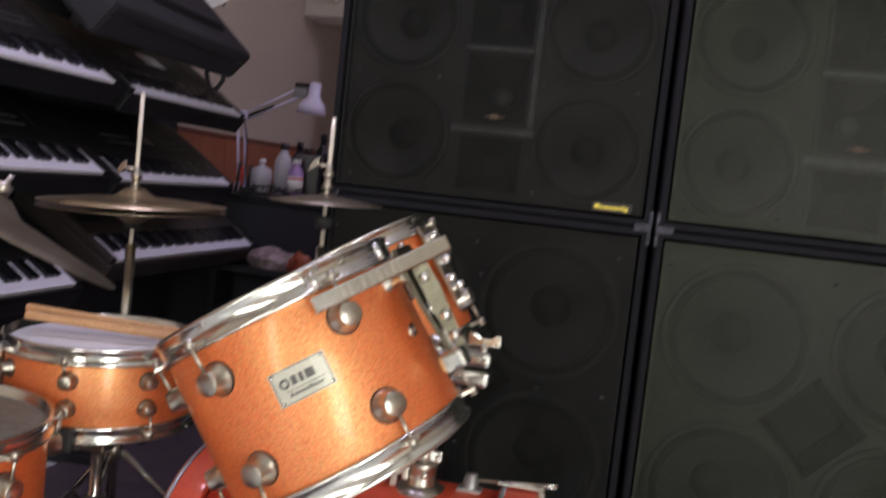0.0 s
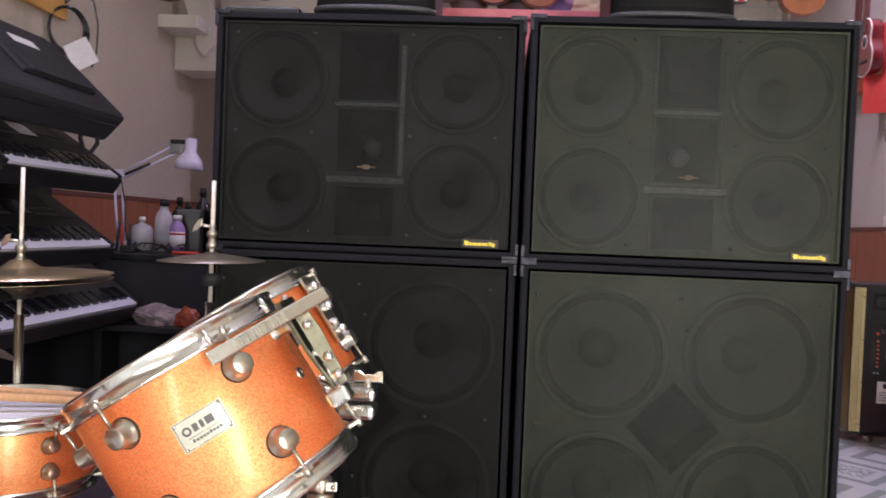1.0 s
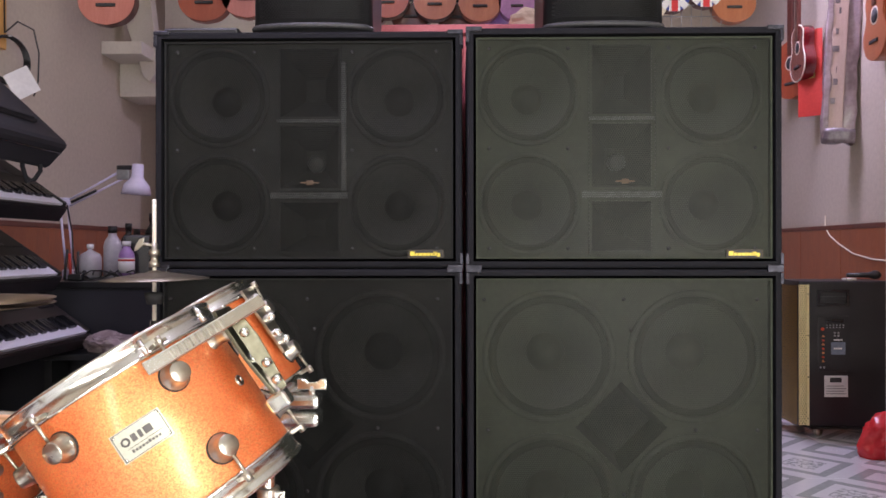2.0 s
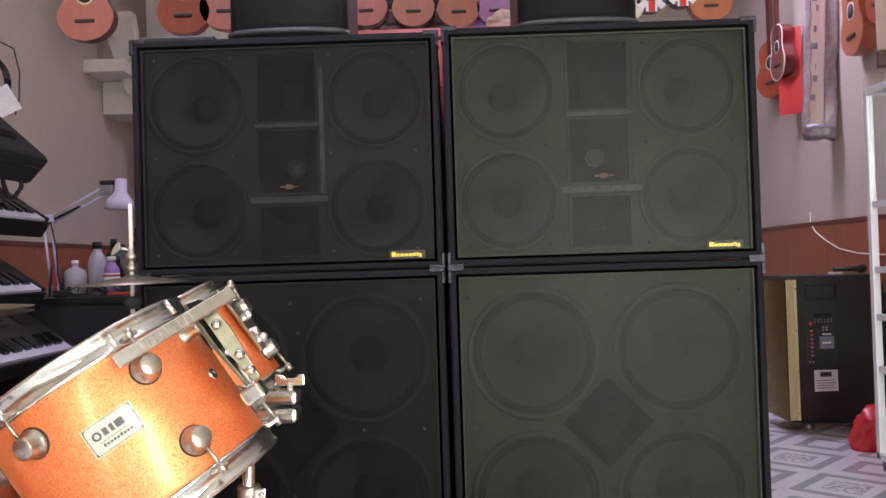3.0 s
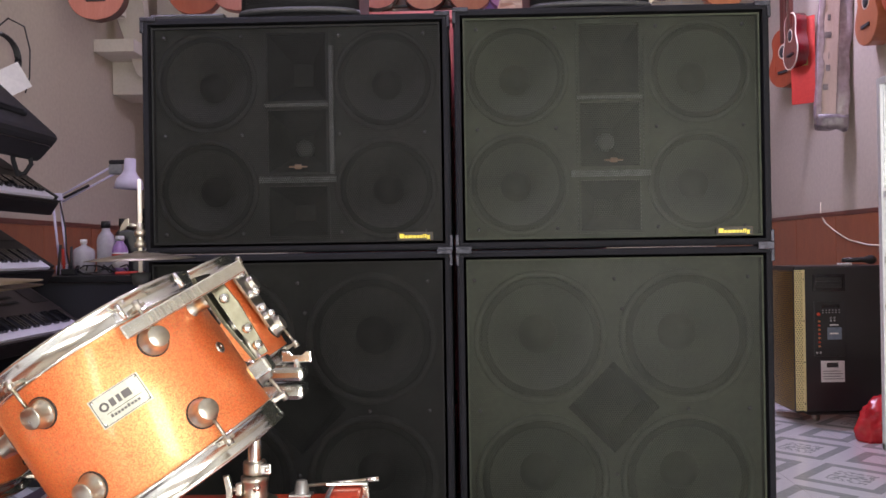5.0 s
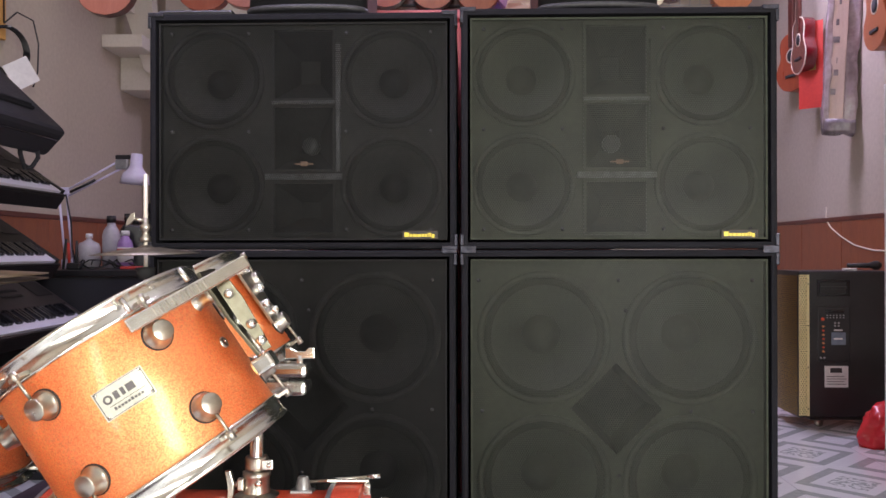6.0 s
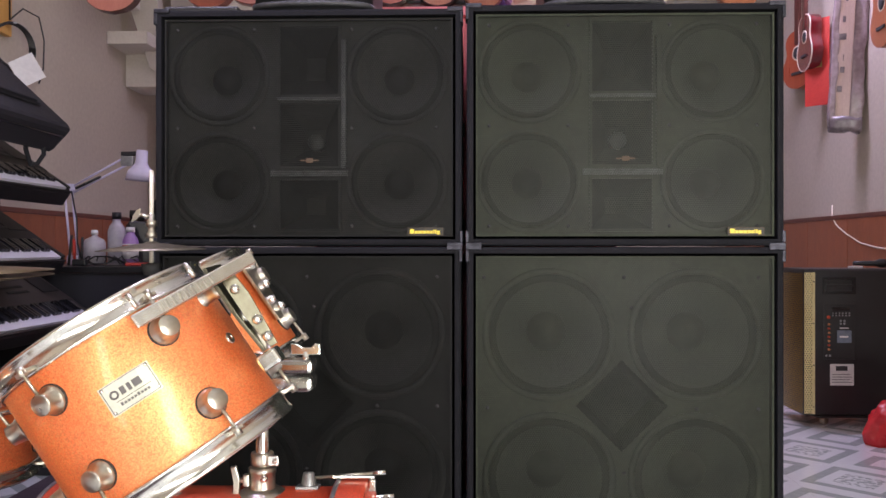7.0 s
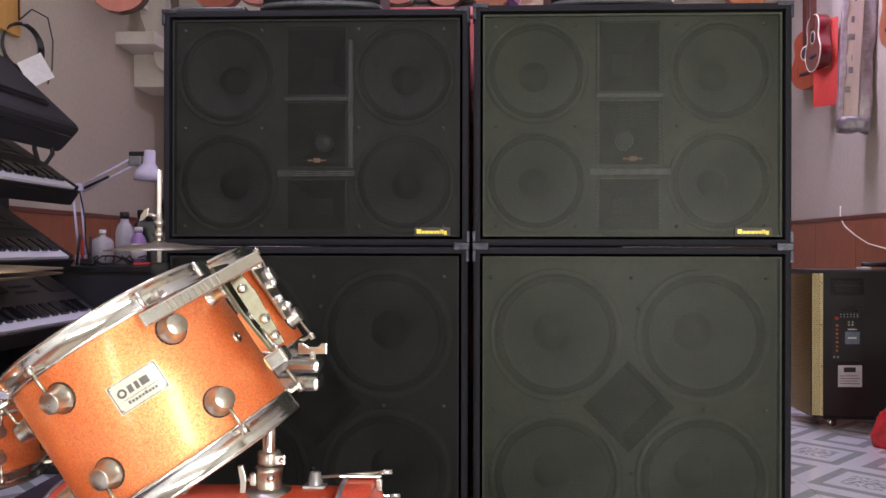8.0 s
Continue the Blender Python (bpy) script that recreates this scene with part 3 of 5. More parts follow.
def hoop(r, z0, z1, out=0.006):
    """A flanged steel hoop with rolled edges."""
    t = 0.0025
    up = 1 if z1 > z0 else -1
    p = [(r - 0.004, z0), (r + out * 0.9, z0), (r + out + 0.002, z0 + up * 0.003), (r + out, z0 + up * 0.006), (r + 0.003, z0 + up * 0.008), (r + 0.003, z1 - up * 0.006),
         (r + 0.005, z1 - up * 0.004), (r + 0.0055, z1), (r + 0.003, z1 + up * 0.002), (r - 0.001, z1), (r - 0.001, z0 + up * 0.010), (r - 0.004, z0 + up * 0.008)]
    return lathe(p, 72, closed=True)


def lug(parent, phi, z, r, up, hoop_z, k=1.0):
    """A round barrel lug at the angle phi on the shell, with its tension rod to the hoop."""
    a = radians(phi)
    d = Vector((math.sin(a), -math.cos(a), 0))
    m = Matrix.Translation(d * r + Vector((0, 0, z))) @ d.to_track_quat("Z", "Y").to_matrix().to_4x4()
    g = part("lug", lathe([(a0 * k, b0 * k) for a0, b0 in ((0, -0.004), (0.0205, -0.004), (0.0205, 0.002), (0.0190, 0.005), (0.0172, 0.0065), (0.0150, 0.0215), (0.0147, 0.0236), (0.0138, 0.0242), (0, 0.0246))], 28, m), NICKEL, parent, "round turned metal lug")
    part("gasket", lathe([(a0 * k, b0 * k) for a0, b0 in ((0.0200, -0.003), (0.0222, -0.003), (0.0220, 0.0012), (0.0206, 0.0016))], 28, m, closed=True), RUBBER, g)
    p0 = d * (r + 0.017) + Vector((0, 0, z + up * 0.012))
    p1 = d * (r + 0.020) + Vector((0, 0, hoop_z))
    rod_part = part("tension_rod", rodm(p0, p1, 0.0026, seg=8), NICKEL, parent, "thin threaded tension rod")
    bm = rodm(p1 - Vector((0, 0, up * 0.004)), p1 + Vector((0, 0, up * 0.009)), 0.0055, seg=8)
    q = d * (r + 0.013) + Vector((0, 0, hoop_z))
    box(bm, -0.010, 0.010, -0.010, 0.010, -0.003, 0.003, 0.001, Matrix.Translation(q) @ Matrix.Rotation(a, 4, "Z"))
    part("washer_ear", bm, NICKEL, rod_part)


def shell(r, z0, z1):
    return lathe([(r - 0.006, z0), (r - 0.0005, z0), (r, z0 + 0.001), (r, z1 - 0.001), (r - 0.0005, z1), (r - 0.006, z1)], 96, closed=True)


def tom(m, r, z0, z1, lugs, phase, label, badge_phi=None):
    t = thing("rack_tom", m, label, "drum", "rack toms")
    part("shell", shell(r, z0 + 0.003, z1 - 0.003), ORANGE, t, "orange sparkle lacquered shell")
    part("batter_hoop", hoop(r, z1 - 0.006, z1 + 0.027), CHROME, t, "chromed steel hoop")
    part("resonant_hoop", hoop(r, z0 + 0.006, z0 - 0.027), CHROME, t, "chromed steel hoop")
    part("batter_head", lathe([(0, z1 + 0.006), (r * 0.94, z1 + 0.006), (r - 0.003, z1 + 0.001)], 64), HEAD, t, "coated white drum head")
    part("resonant_head", lathe([(0, z0 - 0.006), (r * 0.94, z0 - 0.006), (r - 0.003, z0 - 0.001)], 64), HEAD, t, "clear drum head")
    n = 360 / lugs
    for i in range(lugs):
        lug(t, phase + i * n, z1 - 0.046, r, 1, z1 + 0.002)
        lug(t, phase + i * n, z0 + 0.046, r, -1, z0 - 0.002)
    if badge_phi is not None:
        a = radians(badge_phi)
        d = Vector((math.sin(a), -math.cos(a), 0))
        b = part("badge", curved_plate(r + 0.0012, a, 0.036, -0.021, 0.021), STEEL_PLATE, t, "small silver maker's plate")
        for z0b, z1b in ((0.0192, 0.0199), (-0.0199, -0.0192)):
            part("badge_edge", curved_plate(r + 0.0018, a, 0.034, z0b, z1b), INK, b)
        for sx in (-1, 1):
            part("badge_edge", curved_plate(r + 0.0018, a, 0.0004, -0.0191, 0.0191, sx * 0.0338), INK, b)
        # round emblem, three upright shapes, a rule and a row of small bars
        em = lathe([(0.0034, 0), (0.0062, 0), (0.0062, 0.0006), (0.0034, 0.0006)], 20, Matrix.Translation(Vector((math.sin(a - 0.126), -math.cos(a - 0.126), 0)) * (r + 0.0015) + Vector((0, 0, 0.004))) @ Vector((math.sin(a - 0.126), -math.cos(a - 0.126), 0)).to_track_quat("Z", "Y").to_matrix().to_4x4(), closed=True)
        part("badge_mark", em, GREY_PLASTIC, b, "small dark ring")
        for x0, hw in ((-0.0085, 0.0035), (0.0008, 0.0026), (0.0118, 0.0058)):
            part("badge_mark", curved_plate(r + 0.0020, a, hw, -0.001, 0.0095, x0), GREY_PLASTIC, b, "plain dark shape")
        part("badge_line", curved_plate(r + 0.0020, a, 0.025, -0.0062, -0.0056, 0.002), INK, b)
        for k in range(9):
            part("badge_line", curved_plate(r + 0.0020, a, 0.0017, -0.0132, -0.0098 + 0.0012 * (k in (0, 5)), -0.018 + k * 0.0048), GREY_PLASTIC, b)
        for sx in (-1, 1):
            for z in (-0.017, 0.017):
                part("rivet", lathe([(0.0022, 0), (0.0015, 0.001), (0, 0.0012)], 8, Matrix.Translation(Vector((math.sin(a + sx * 0.19), -math.cos(a + sx * 0.19), 0)) * (r + 0.0015) + Vector((0, 0, z))) @ Vector((math.sin(a), -math.cos(a), 0)).to_track_quat("Z", "Y").to_matrix().to_4x4()), CHROME, b)
    return t


def curved_plate(r, a, half, z0, z1, shift=0.0, thick=0.0010):
    """A thin plate bent round a shell of radius r at the angle a."""
    bm = bmesh.new()
    n = 8
    cols = []
    for i in range(n + 1):
        t = a + (shift + half * (2 * i / n - 1)) / r
        d = Vector((math.sin(t), -math.cos(t), 0))
        cols.append([bm.verts.new(d * rr + Vector((0, 0, z))) for rr, z in ((r, z0), (r, z1), (r - thick, z1), (r - thick, z0))])
    for c, e in zip(cols[:-1], cols[1:]):
        for k in range(4):
            bm.faces.new((c[k], c[(k + 1) % 4], e[(k + 1) % 4], e[k]))
    bm.faces.new(cols[0])
    bm.faces.new(cols[-1][::-1])
    return bm


STEEL_PLATE = surface("brushed_plate", (0.42, 0.42, 0.35), (0.55, 0.55, 0.47), 0.42, 0.25, scale=30, fine=200)

tom_a = tom(tom_pose((-0.475, -1.106, 0.687)), 0.164, -0.120, 0.090, 6, -17, "orange sparkle rack tom with chrome hoops, mounted over the bass drum", 16)
R1 = 0.164
# vent hole grommet and the suspension mount that hangs the tom from its hoop
a93 = radians(77)
part("vent_grommet", lathe([(0.0035, 0.001), (0.004, 0.003), (0.0085, 0.002), (0.009, -0.001)], 20, Matrix.Translation((math.sin(a93) * R1, -math.cos(a93) * R1, -0.010)) @ Vector((math.sin(a93), -math.cos(a93), 0)).to_track_quat("Z", "Y").to_matrix().to_4x4()), NICKEL, tom_a, "small steel air-vent grommet")
# straight bar, tangent to the shell, with the plate and block that carry the drum
bar_a, bar_b = Vector((0.093, -0.164, -0.004)), Vector((0.287, -0.021, -0.004))
bar_d = (bar_b - bar_a).normalized()
bar_m = Matrix.Translation(bar_a) @ Matrix.Rotation(math.atan2(bar_d.y, bar_d.x), 4, "Z")
rims = part("suspension_bar", boxm(0.006, 0.200, -0.003, 0.003, 0.064, 0.084, 0.002, bar_m), CHROME, tom_a, "flat polished suspension bar with ribs")
for k in range(9):
    part("rib", boxm(0.045 + k * 0.010, 0.0485 + k * 0.010, -0.0042, -0.0025, 0.067, 0.081, 0.0005, bar_m), NICKEL, rims)
for k, x in enumerate((0.02, 0.11)):
    part("bar_stud", rodm(bar_m @ Vector((x, 0, 0.090)), bar_m @ Vector((x, 0.004, 0.112)), 0.004, seg=8), CHROME, rims)
mm = Matrix.Translation((0.194, -0.035, -0.008)) @ Matrix.Rotation(radians(82), 4, "Z")
plate = part("mount_plate", slab([(-0.030, 0.100), (0.030, 0.100), (0.034, 0.060), (0.018, -0.040), (-0.008, -0.046), (-0.026, 0.02)], -0.003, 0.003, 0.001), DARK_STEEL, tom_a, "tapered steel mounting plate")
plate.matrix_local = mm
for x, z in ((0.004, 0.080), (-0.004, 0.012), (0.008, -0.018)):
    part("plate_bolt", lathe([(0.010, 0), (0.010, 0.006), (0.006, 0.012), (0, 0.013)], 16, mm @ pose(x, -0.003, z, 90, 0, 0)), CHROME, tom_a, "domed chrome bolt")
front = part("mount_bracket", slab([(0.198, 0.064), (0.219, 0.064), (0.222, 0.030), (0.217, -0.054), (0.206, -0.054), (0.199, 0.0)], -0.052, -0.046, 0.001), DARK_STEEL, tom_a, "tarnished bracket that joins bar and block")
for x, z in ((0.209, 0.044), (0.212, -0.010), (0.211, -0.038)):
    part("bracket_bolt", lathe([(0.0075, 0), (0.0075, 0.004), (0.005, 0.008), (0, 0.009)], 14, pose(x, -0.052, z, 90, 0, 0)), CHROME, front, "domed chrome bolt")
part("rubber_mount", lathe([(0.008, 0), (0.012, 0.002), (0.012, 0.010), (0.010, 0.012), (0.010, 0.028), (0.012, 0.030), (0.012, 0.040), (0.008, 0.042)], 18, mm @ pose(-0.010, 0.044, 0.066, 90, 0, 0), closed=True), NICKEL, tom_a, "metal sleeve between bar and shell")
part("mount_block", boxm(-0.014, 0.014, -0.016, 0.018, -0.072, -0.047, 0.005, mm), CHROME, tom_a, "cast chrome block that grips the arm")
part("wing_bolt", rodm(mm @ Vector((0.0, -0.004, -0.046)), mm @ Vector((0.0, -0.004, -0.008)), 0.006), NICKEL, tom_a)

tom_b = tom(tom_pose((-0.500, -0.735, 0.722)), 0.150, -0.100, 0.085, 6, 25, "smaller orange sparkle rack tom behind the larger one")
d2 = Vector((math.sin(radians(75)), -math.cos(radians(75)), 0))
m2b = Matrix.Translation(d2 * (0.150 + 0.012)) @ Matrix.Rotation(radians(75), 4, "Z")
p = part("mount_plate", slab([(-0.024, 0.09), (0.024, 0.09), (0.024, -0.02), (0.008, -0.05), (-0.014, -0.05)], -0.003, 0.003, 0.001), NICKEL, tom_b, "tapered steel mounting plate")
p.matrix_local = m2b
for x, z in ((0.0, 0.065), (0.008, 0.02), (-0.006, -0.012), (0.010, -0.03)):
    part("plate_bolt", lathe([(0.009, 0), (0.009, 0.006), (0.005, 0.013), (0, 0.014)], 14, m2b @ pose(x, -0.003, z, 90, 0, 0)), CHROME, tom_b, "domed chrome bolt")

# bass drum, its axis along x
bd = thing("bass_drum", pose(-0.42, -0.87, 0.2475), "red-orange bass drum lying on its hoops on a rug", "drum")
turn = pose(0, 0, 0, 0, 90, 0)
part("shell", lathe([(0.214, -0.26), (0.220, -0.26), (0.220, 0.21), (0.214, 0.21)], 96, turn, closed=True), RED_SHELL, bd, "red-orange wrapped shell")
for z0, z1, nm in ((0.196, 0.254, "front_hoop"), (-0.304, -0.246, "batter_hoop")):
    h = part(nm, lathe([(0.221, z0), (0.234, z0), (0.235, z0 + 0.004), (0.235, z1 - 0.004), (0.234, z1), (0.221, z1)], 96, turn, closed=True), RED_SHELL, bd, "wide red-orange wooden hoop")
    part("hoop_inlay", lathe([(0.2352, z0 + 0.002), (0.2362, z0 + 0.002), (0.2362, z0 + 0.010), (0.2352, z0 + 0.010)], 96, turn, closed=True), STEEL, h, "silver inlay stripe")
part("front_head", lathe([(0, 0.225), (0.221, 0.225)], 64, turn), HEAD, bd, "white front head")
part("batter_head", lathe([(0, -0.275), (0.221, -0.275)], 64, turn), HEAD, bd)
for k in range(8):
    mk = Matrix.Rotation(radians(k * 45 - 6), 4, "X")
    bm = boxm(0.125, 0.166, -0.016, 0.016, 0.2185, 0.225, 0.002, mk)
    lathe([(0.015, 0.0), (0.010, 0.022), (0.008, 0.024), (0, 0.024)], 20, mk @ pose(0.146, 0, 0.224), bm)
    g = part("lug", bm, STEEL, bd, "grey conical bass drum lug")
    bm = rodm(mk @ Vector((0.158, 0, 0.238)), mk @ Vector((0.262, 0, 0.247)), 0.003, seg=8)
    part("tension_rod", bm, NICKEL, g)
    bm = bmesh.new()
    box(bm, 0.190, 0.266, -0.010, 0.010, 0.2375, 0.2445, 0.002, mk)
    box(bm, 0.256, 0.268, -0.010, 0.010, 0.216, 0.237, 0.002, mk)
    rod(bm, mk @ Vector((0.262, 0, 0.247)), mk @ Vector((0.285, 0, 0.249)), 0.0045, seg=8)
    part("claw", bm, CHROME, g, "chrome claw hook")
part("shell_vent", lathe([(0.004, 0.001), (0.009, 0.002), (0.01, -0.001)], 16, pose(-0.08, -0.02, 0.2190)), NICKEL, bd)

# double tom holder that stands in the bass drum
th = thing("tom_holder", pose(-0.352, -0.87, 0.489), "chrome post with clamp that carries the rack toms", "drum hardware")
part("base_plate", lathe([(0, -0.046), (0.044, -0.046), (0.048, -0.034), (0.046, -0.025), (0.030, -0.017), (0.022, -0.015), (0, -0.015)], 40), NICKEL, th, "round base plate")
part("receiver", lathe([(0.024, -0.020), (0.0245, -0.012), (0.023, -0.008), (0.023, 0.010), (0.0245, 0.012), (0.0245, 0.020), (0.019, 0.022), (0.012, 0.0225)], 28), NICKEL, th, "split receiver collar")
part("memory_lock", lathe([(0.013, 0.0235), (0.020, 0.0240), (0.0205, 0.030), (0.0205, 0.044), (0.019, 0.047), (0.013, 0.0475)], 28, closed=True), NICKEL, th, "hinged memory lock ring")
bm = boxm(0.012, 0.032, -0.016, -0.003, 0.026, 0.044, 0.002)
rod(bm, (0.026, -0.022, 0.035), (0.026, 0.004, 0.035), 0.0042, seg=8)
part("lock_ear", bm, CHROME, th, "cast ear with its square bolt")
part("receiver_ear", boxm(-0.030, -0.018, -0.022, -0.008, -0.010, 0.012, 0.003), NICKEL, th)
part("post", lathe([(0.0127, 0.02), (0.0127, 0.190), (0, 0.190)], 28), CHROME, th, "upright chrome tube")
bm = rodm((-0.02, -0.01, 0.000), (-0.040, -0.015, 0.000), 0.005)
slab([(-0.052, 0.024), (-0.042, 0.026), (-0.036, 0.006), (-0.036, -0.006), (-0.038, -0.025), (-0.049, -0.027), (-0.044, -0.002)], -0.020, -0.010, 0.002, bm)
part("wing_bolt", bm, NICKEL, th, "wing bolt")
part("key_bolt", rodm((0.010, -0.022, 0.006), (0.010, -0.034, 0.006), 0.006, seg=8), CHROME, th)
bm = boxm(-0.030, 0.094, -0.032, 0.032, 0.158, 0.184, 0.008)
part("clamp_lower", bm, CHROME, th, "lower jaw of the cast clamp")
part("clamp_upper", boxm(0.020, 0.094, -0.028, 0.028, 0.1885, 0.213, 0.008), CHROME, th, "upper jaw of the cast clamp")
part("clamp_arm", rodm((0.030, 0.0, 0.200), (-0.050, -0.075, 0.236), 0.011, seg=20), CHROME, th, "chrome arm towards the tom")
part("clamp_arm", rodm((0.040, 0.0, 0.200), (-0.060, 0.060, 0.225), 0.011, seg=20), CHROME, th)
bm = rodm((0.078, 0, 0.190), (0.078, 0, 0.226), 0.006)
slab([(0.052, 0.240), (0.062, 0.240), (0.068, 0.230), (0.088, 0.230), (0.094, 0.240), (0.104, 0.240), (0.104, 0.220), (0.052, 0.220)], -0.005, 0.005, 0.002, bm)
part("wing_nut", bm, CHROME, th, "chrome wing nut")
part("link", boxm(-0.060, 0.018, -0.030, 0.0, 0.178, 0.212, 0.005), NICKEL, th)

# snare drum with its stand
sn = thing("snare_drum", pose(-0.965, -0.820, 0.620), "orange snare drum with chrome hoops on a stand", "drum")
RS = 0.162
part("shell", shell(RS, -0.128, -0.012), ORANGE, sn, "orange lacquered shell")
part("batter_hoop", hoop(RS, -0.020, 0.008), CHROME, sn, "chromed steel hoop")
part("snare_side_hoop", hoop(RS, -0.120, -0.148), CHROME, sn, "chromed steel hoop")
part("batter_head", lathe([(0, -0.004), (RS * 0.95, -0.004), (RS - 0.002, -0.008)], 64), HEAD, sn, "white coated drum head")
part("snare_side_head", lathe([(0, -0.134), (RS - 0.003, -0.134)], 48), HEAD, sn)
for k in range(8):
    lug(sn, -32 + k * 45, -0.046, RS, 1, -0.012, 0.72)
    lug(sn, -32 + k * 45, -0.092, RS, -1, -0.128, 0.72)
bm = boxm(-0.022, 0.022, -0.022, -0.002, -0.098, -0.030, 0.003, Matrix.Rotation(radians(-58), 4, "Z") @ Matrix.Translation((0, -RS, 0)))
strainer = part("strainer", bm, NICKEL, sn, "snare strainer with throw-off lever")
part("lever", rodm(Matrix.Rotation(radians(-58), 4, "Z") @ Vector((0.0, -RS - 0.024, -0.085)), Matrix.Rotation(radians(-58), 4, "Z") @ Vector((-0.02, -RS - 0.07, -0.062)), 0.006), CHROME, strainer)


def tripod(parent, h, r, spread):
    part("stem", rodm((0, 0, 0.06), (0, 0, h), 0.011, seg=16), CHROME, parent, "upright chrome tube")
    part("collar", lathe([(0.011, 0.26), (0.018, 0.262), (0.018, 0.30), (0.011, 0.302)], 16, closed=True), NICKEL, parent)
    for k in range(3):
        a = radians(k * 120 + 40)
        c, s = math.cos(a), math.sin(a)
        leg = part("leg", pipe([(0.014 * c, 0.014 * s, 0.28), (0.5 * spread * c, 0.5 * spread * s, 0.15), (spread * c, spread * s, 0.010)], 0.007), CHROME, parent, "chrome tripod leg")
        part("rubber_foot", lathe([(0, -0.010), (0.014, -0.010), (0.014, 0.010), (0, 0.014)], 12, pose(spread * c, spread * s, 0.010)), RUBBER, leg)
        part("brace", rodm((0.013 * c, 0.013 * s, 0.10), (0.5 * spread * c, 0.5 * spread * s, 0.15), 0.005), NICKEL, parent)


ss = thing("snare_stand", pose(-0.965, -0.820, 0.022), "chrome snare stand with a three-armed basket", "drum hardware")
tripod(ss, 0.40, 0.011, 0.26)
part("tilter", boxm(-0.022, 0.022, -0.018, 0.018, 0.385, 0.42, 0.004), NICKEL, ss, "tilter joint")
for k in range(3):
    a = radians(k * 120 - 75)
    c, s = math.cos(a), math.sin(a)
    arm = part("basket_arm", pipe([(0.02 * c, 0.02 * s, 0.40), (0.12 * c, 0.12 * s, 0.43), (0.176 * c, 0.176 * s, 0.445), (0.178 * c, 0.178 * s, 0.475)], 0.006), NICKEL, ss, "bent basket arm")
    part("arm_grip", boxm(0.164, 0.186, -0.014, 0.014, 0.440, 0.478, 0.004, Matrix.Rotation(a, 4, "Z")), RUBBER, arm, "black rubber grip")

for k, (a, b) in enumerate((((-1.112, -0.848, 0.655), (-0.76, -0.760, 0.632)), ((-1.085, -0.885, 0.650), (-0.75, -0.800, 0.632)))):
    A, B = Vector(a), Vector(b)
    m = Matrix.Translation(A) @ (B - A).to_track_quat("Z", "Y").to_matrix().to_4x4()
    L = (B - A).length
    solo("drumstick", lathe([(0, 0), (0.0065, 0.001), (0.0078, 0.004), (0.0078, L * 0.72), (0.0045, L * 0.94), (0.0058, L * 0.96), (0.0058, L * 0.985), (0, L)], 16), STICK, "pale wooden drumstick lying on the snare drum", "drumstick", m=m, group="drumsticks")

# floor tom
ft = thing("floor_tom", pose(-1.035, -1.175, 0.545), "orange floor tom with worn grey head on three legs", "drum")
RF = 0.178
part("shell", shell(RF, -0.36, -0.012), ORANGE, ft, "orange lacquered shell")
part("batter_hoop", hoop(RF, -0.022, 0.008), CHROME, ft, "chromed steel hoop")
part("resonant_hoop", hoop(RF, -0.350, -0.378), CHROME, ft, "chromed steel hoop")
hd = part("batter_head", lathe([(0, -0.004), (RF * 0.95, -0.004), (RF - 0.002, -0.008)], 64), HEAD_GREY, ft, "worn grey drum head")
part("muffle_ring", lathe([(RF * 0.60, -0.0035), (RF * 0.62, -0.0028), (RF * 0.62, -0.0036)], 64), INK, hd, "thin dark ring on the head")
part("resonant_head", lathe([(0, -0.366), (RF - 0.003, -0.366)], 48), HEAD, ft)
for k in range(6):
    lug(ft, 20 + k * 60, -0.060, RF, 1, -0.014)
    lug(ft, 20 + k * 60, -0.310, RF, -1, -0.358)
for k in range(3):
    a = radians(50 + 120 * k)
    d = Vector((math.sin(a), -math.cos(a), 0))
    q = d * (RF + 0.016)
    leg = part("leg", pipe([q + Vector((0, 0, -0.06)), q + Vector((0, 0, -0.42)), q + d * 0.03 + Vector((0, 0, -0.528))], 0.0055), CHROME, ft, "chrome leg rod")
    part("leg_bracket", boxm(-0.016, 0.016, -0.030, 0.0, -0.17, -0.11, 0.003, Matrix.Rotation(a, 4, "Z") @ Matrix.Translation((0, -RF, 0))), NICKEL, leg, "cast leg bracket")
    part("rubber_foot", lathe([(0, -0.006), (0.012, -0.006), (0.010, 0.022), (0, 0.024)], 12, Matrix.Translation(q + d * 0.03 + Vector((0, 0, -0.527)))), RUBBER, leg)


def cymbal(r, bell):
    return lathe([(0.006, 0.030 * bell), (r * 0.10, 0.028 * bell), (r * 0.2, 0.014 * bell), (r * 0.24, 0.010), (r * 0.6, 0.004), (r, -0.004), (r, -0.0052), (r * 0.6, 0.0028), (r * 0.24, 0.0085), (r * 0.19, 0.012 * bell), (r * 0.10, 0.026 * bell), (0.006, 0.028 * bell)], 72, closed=True)


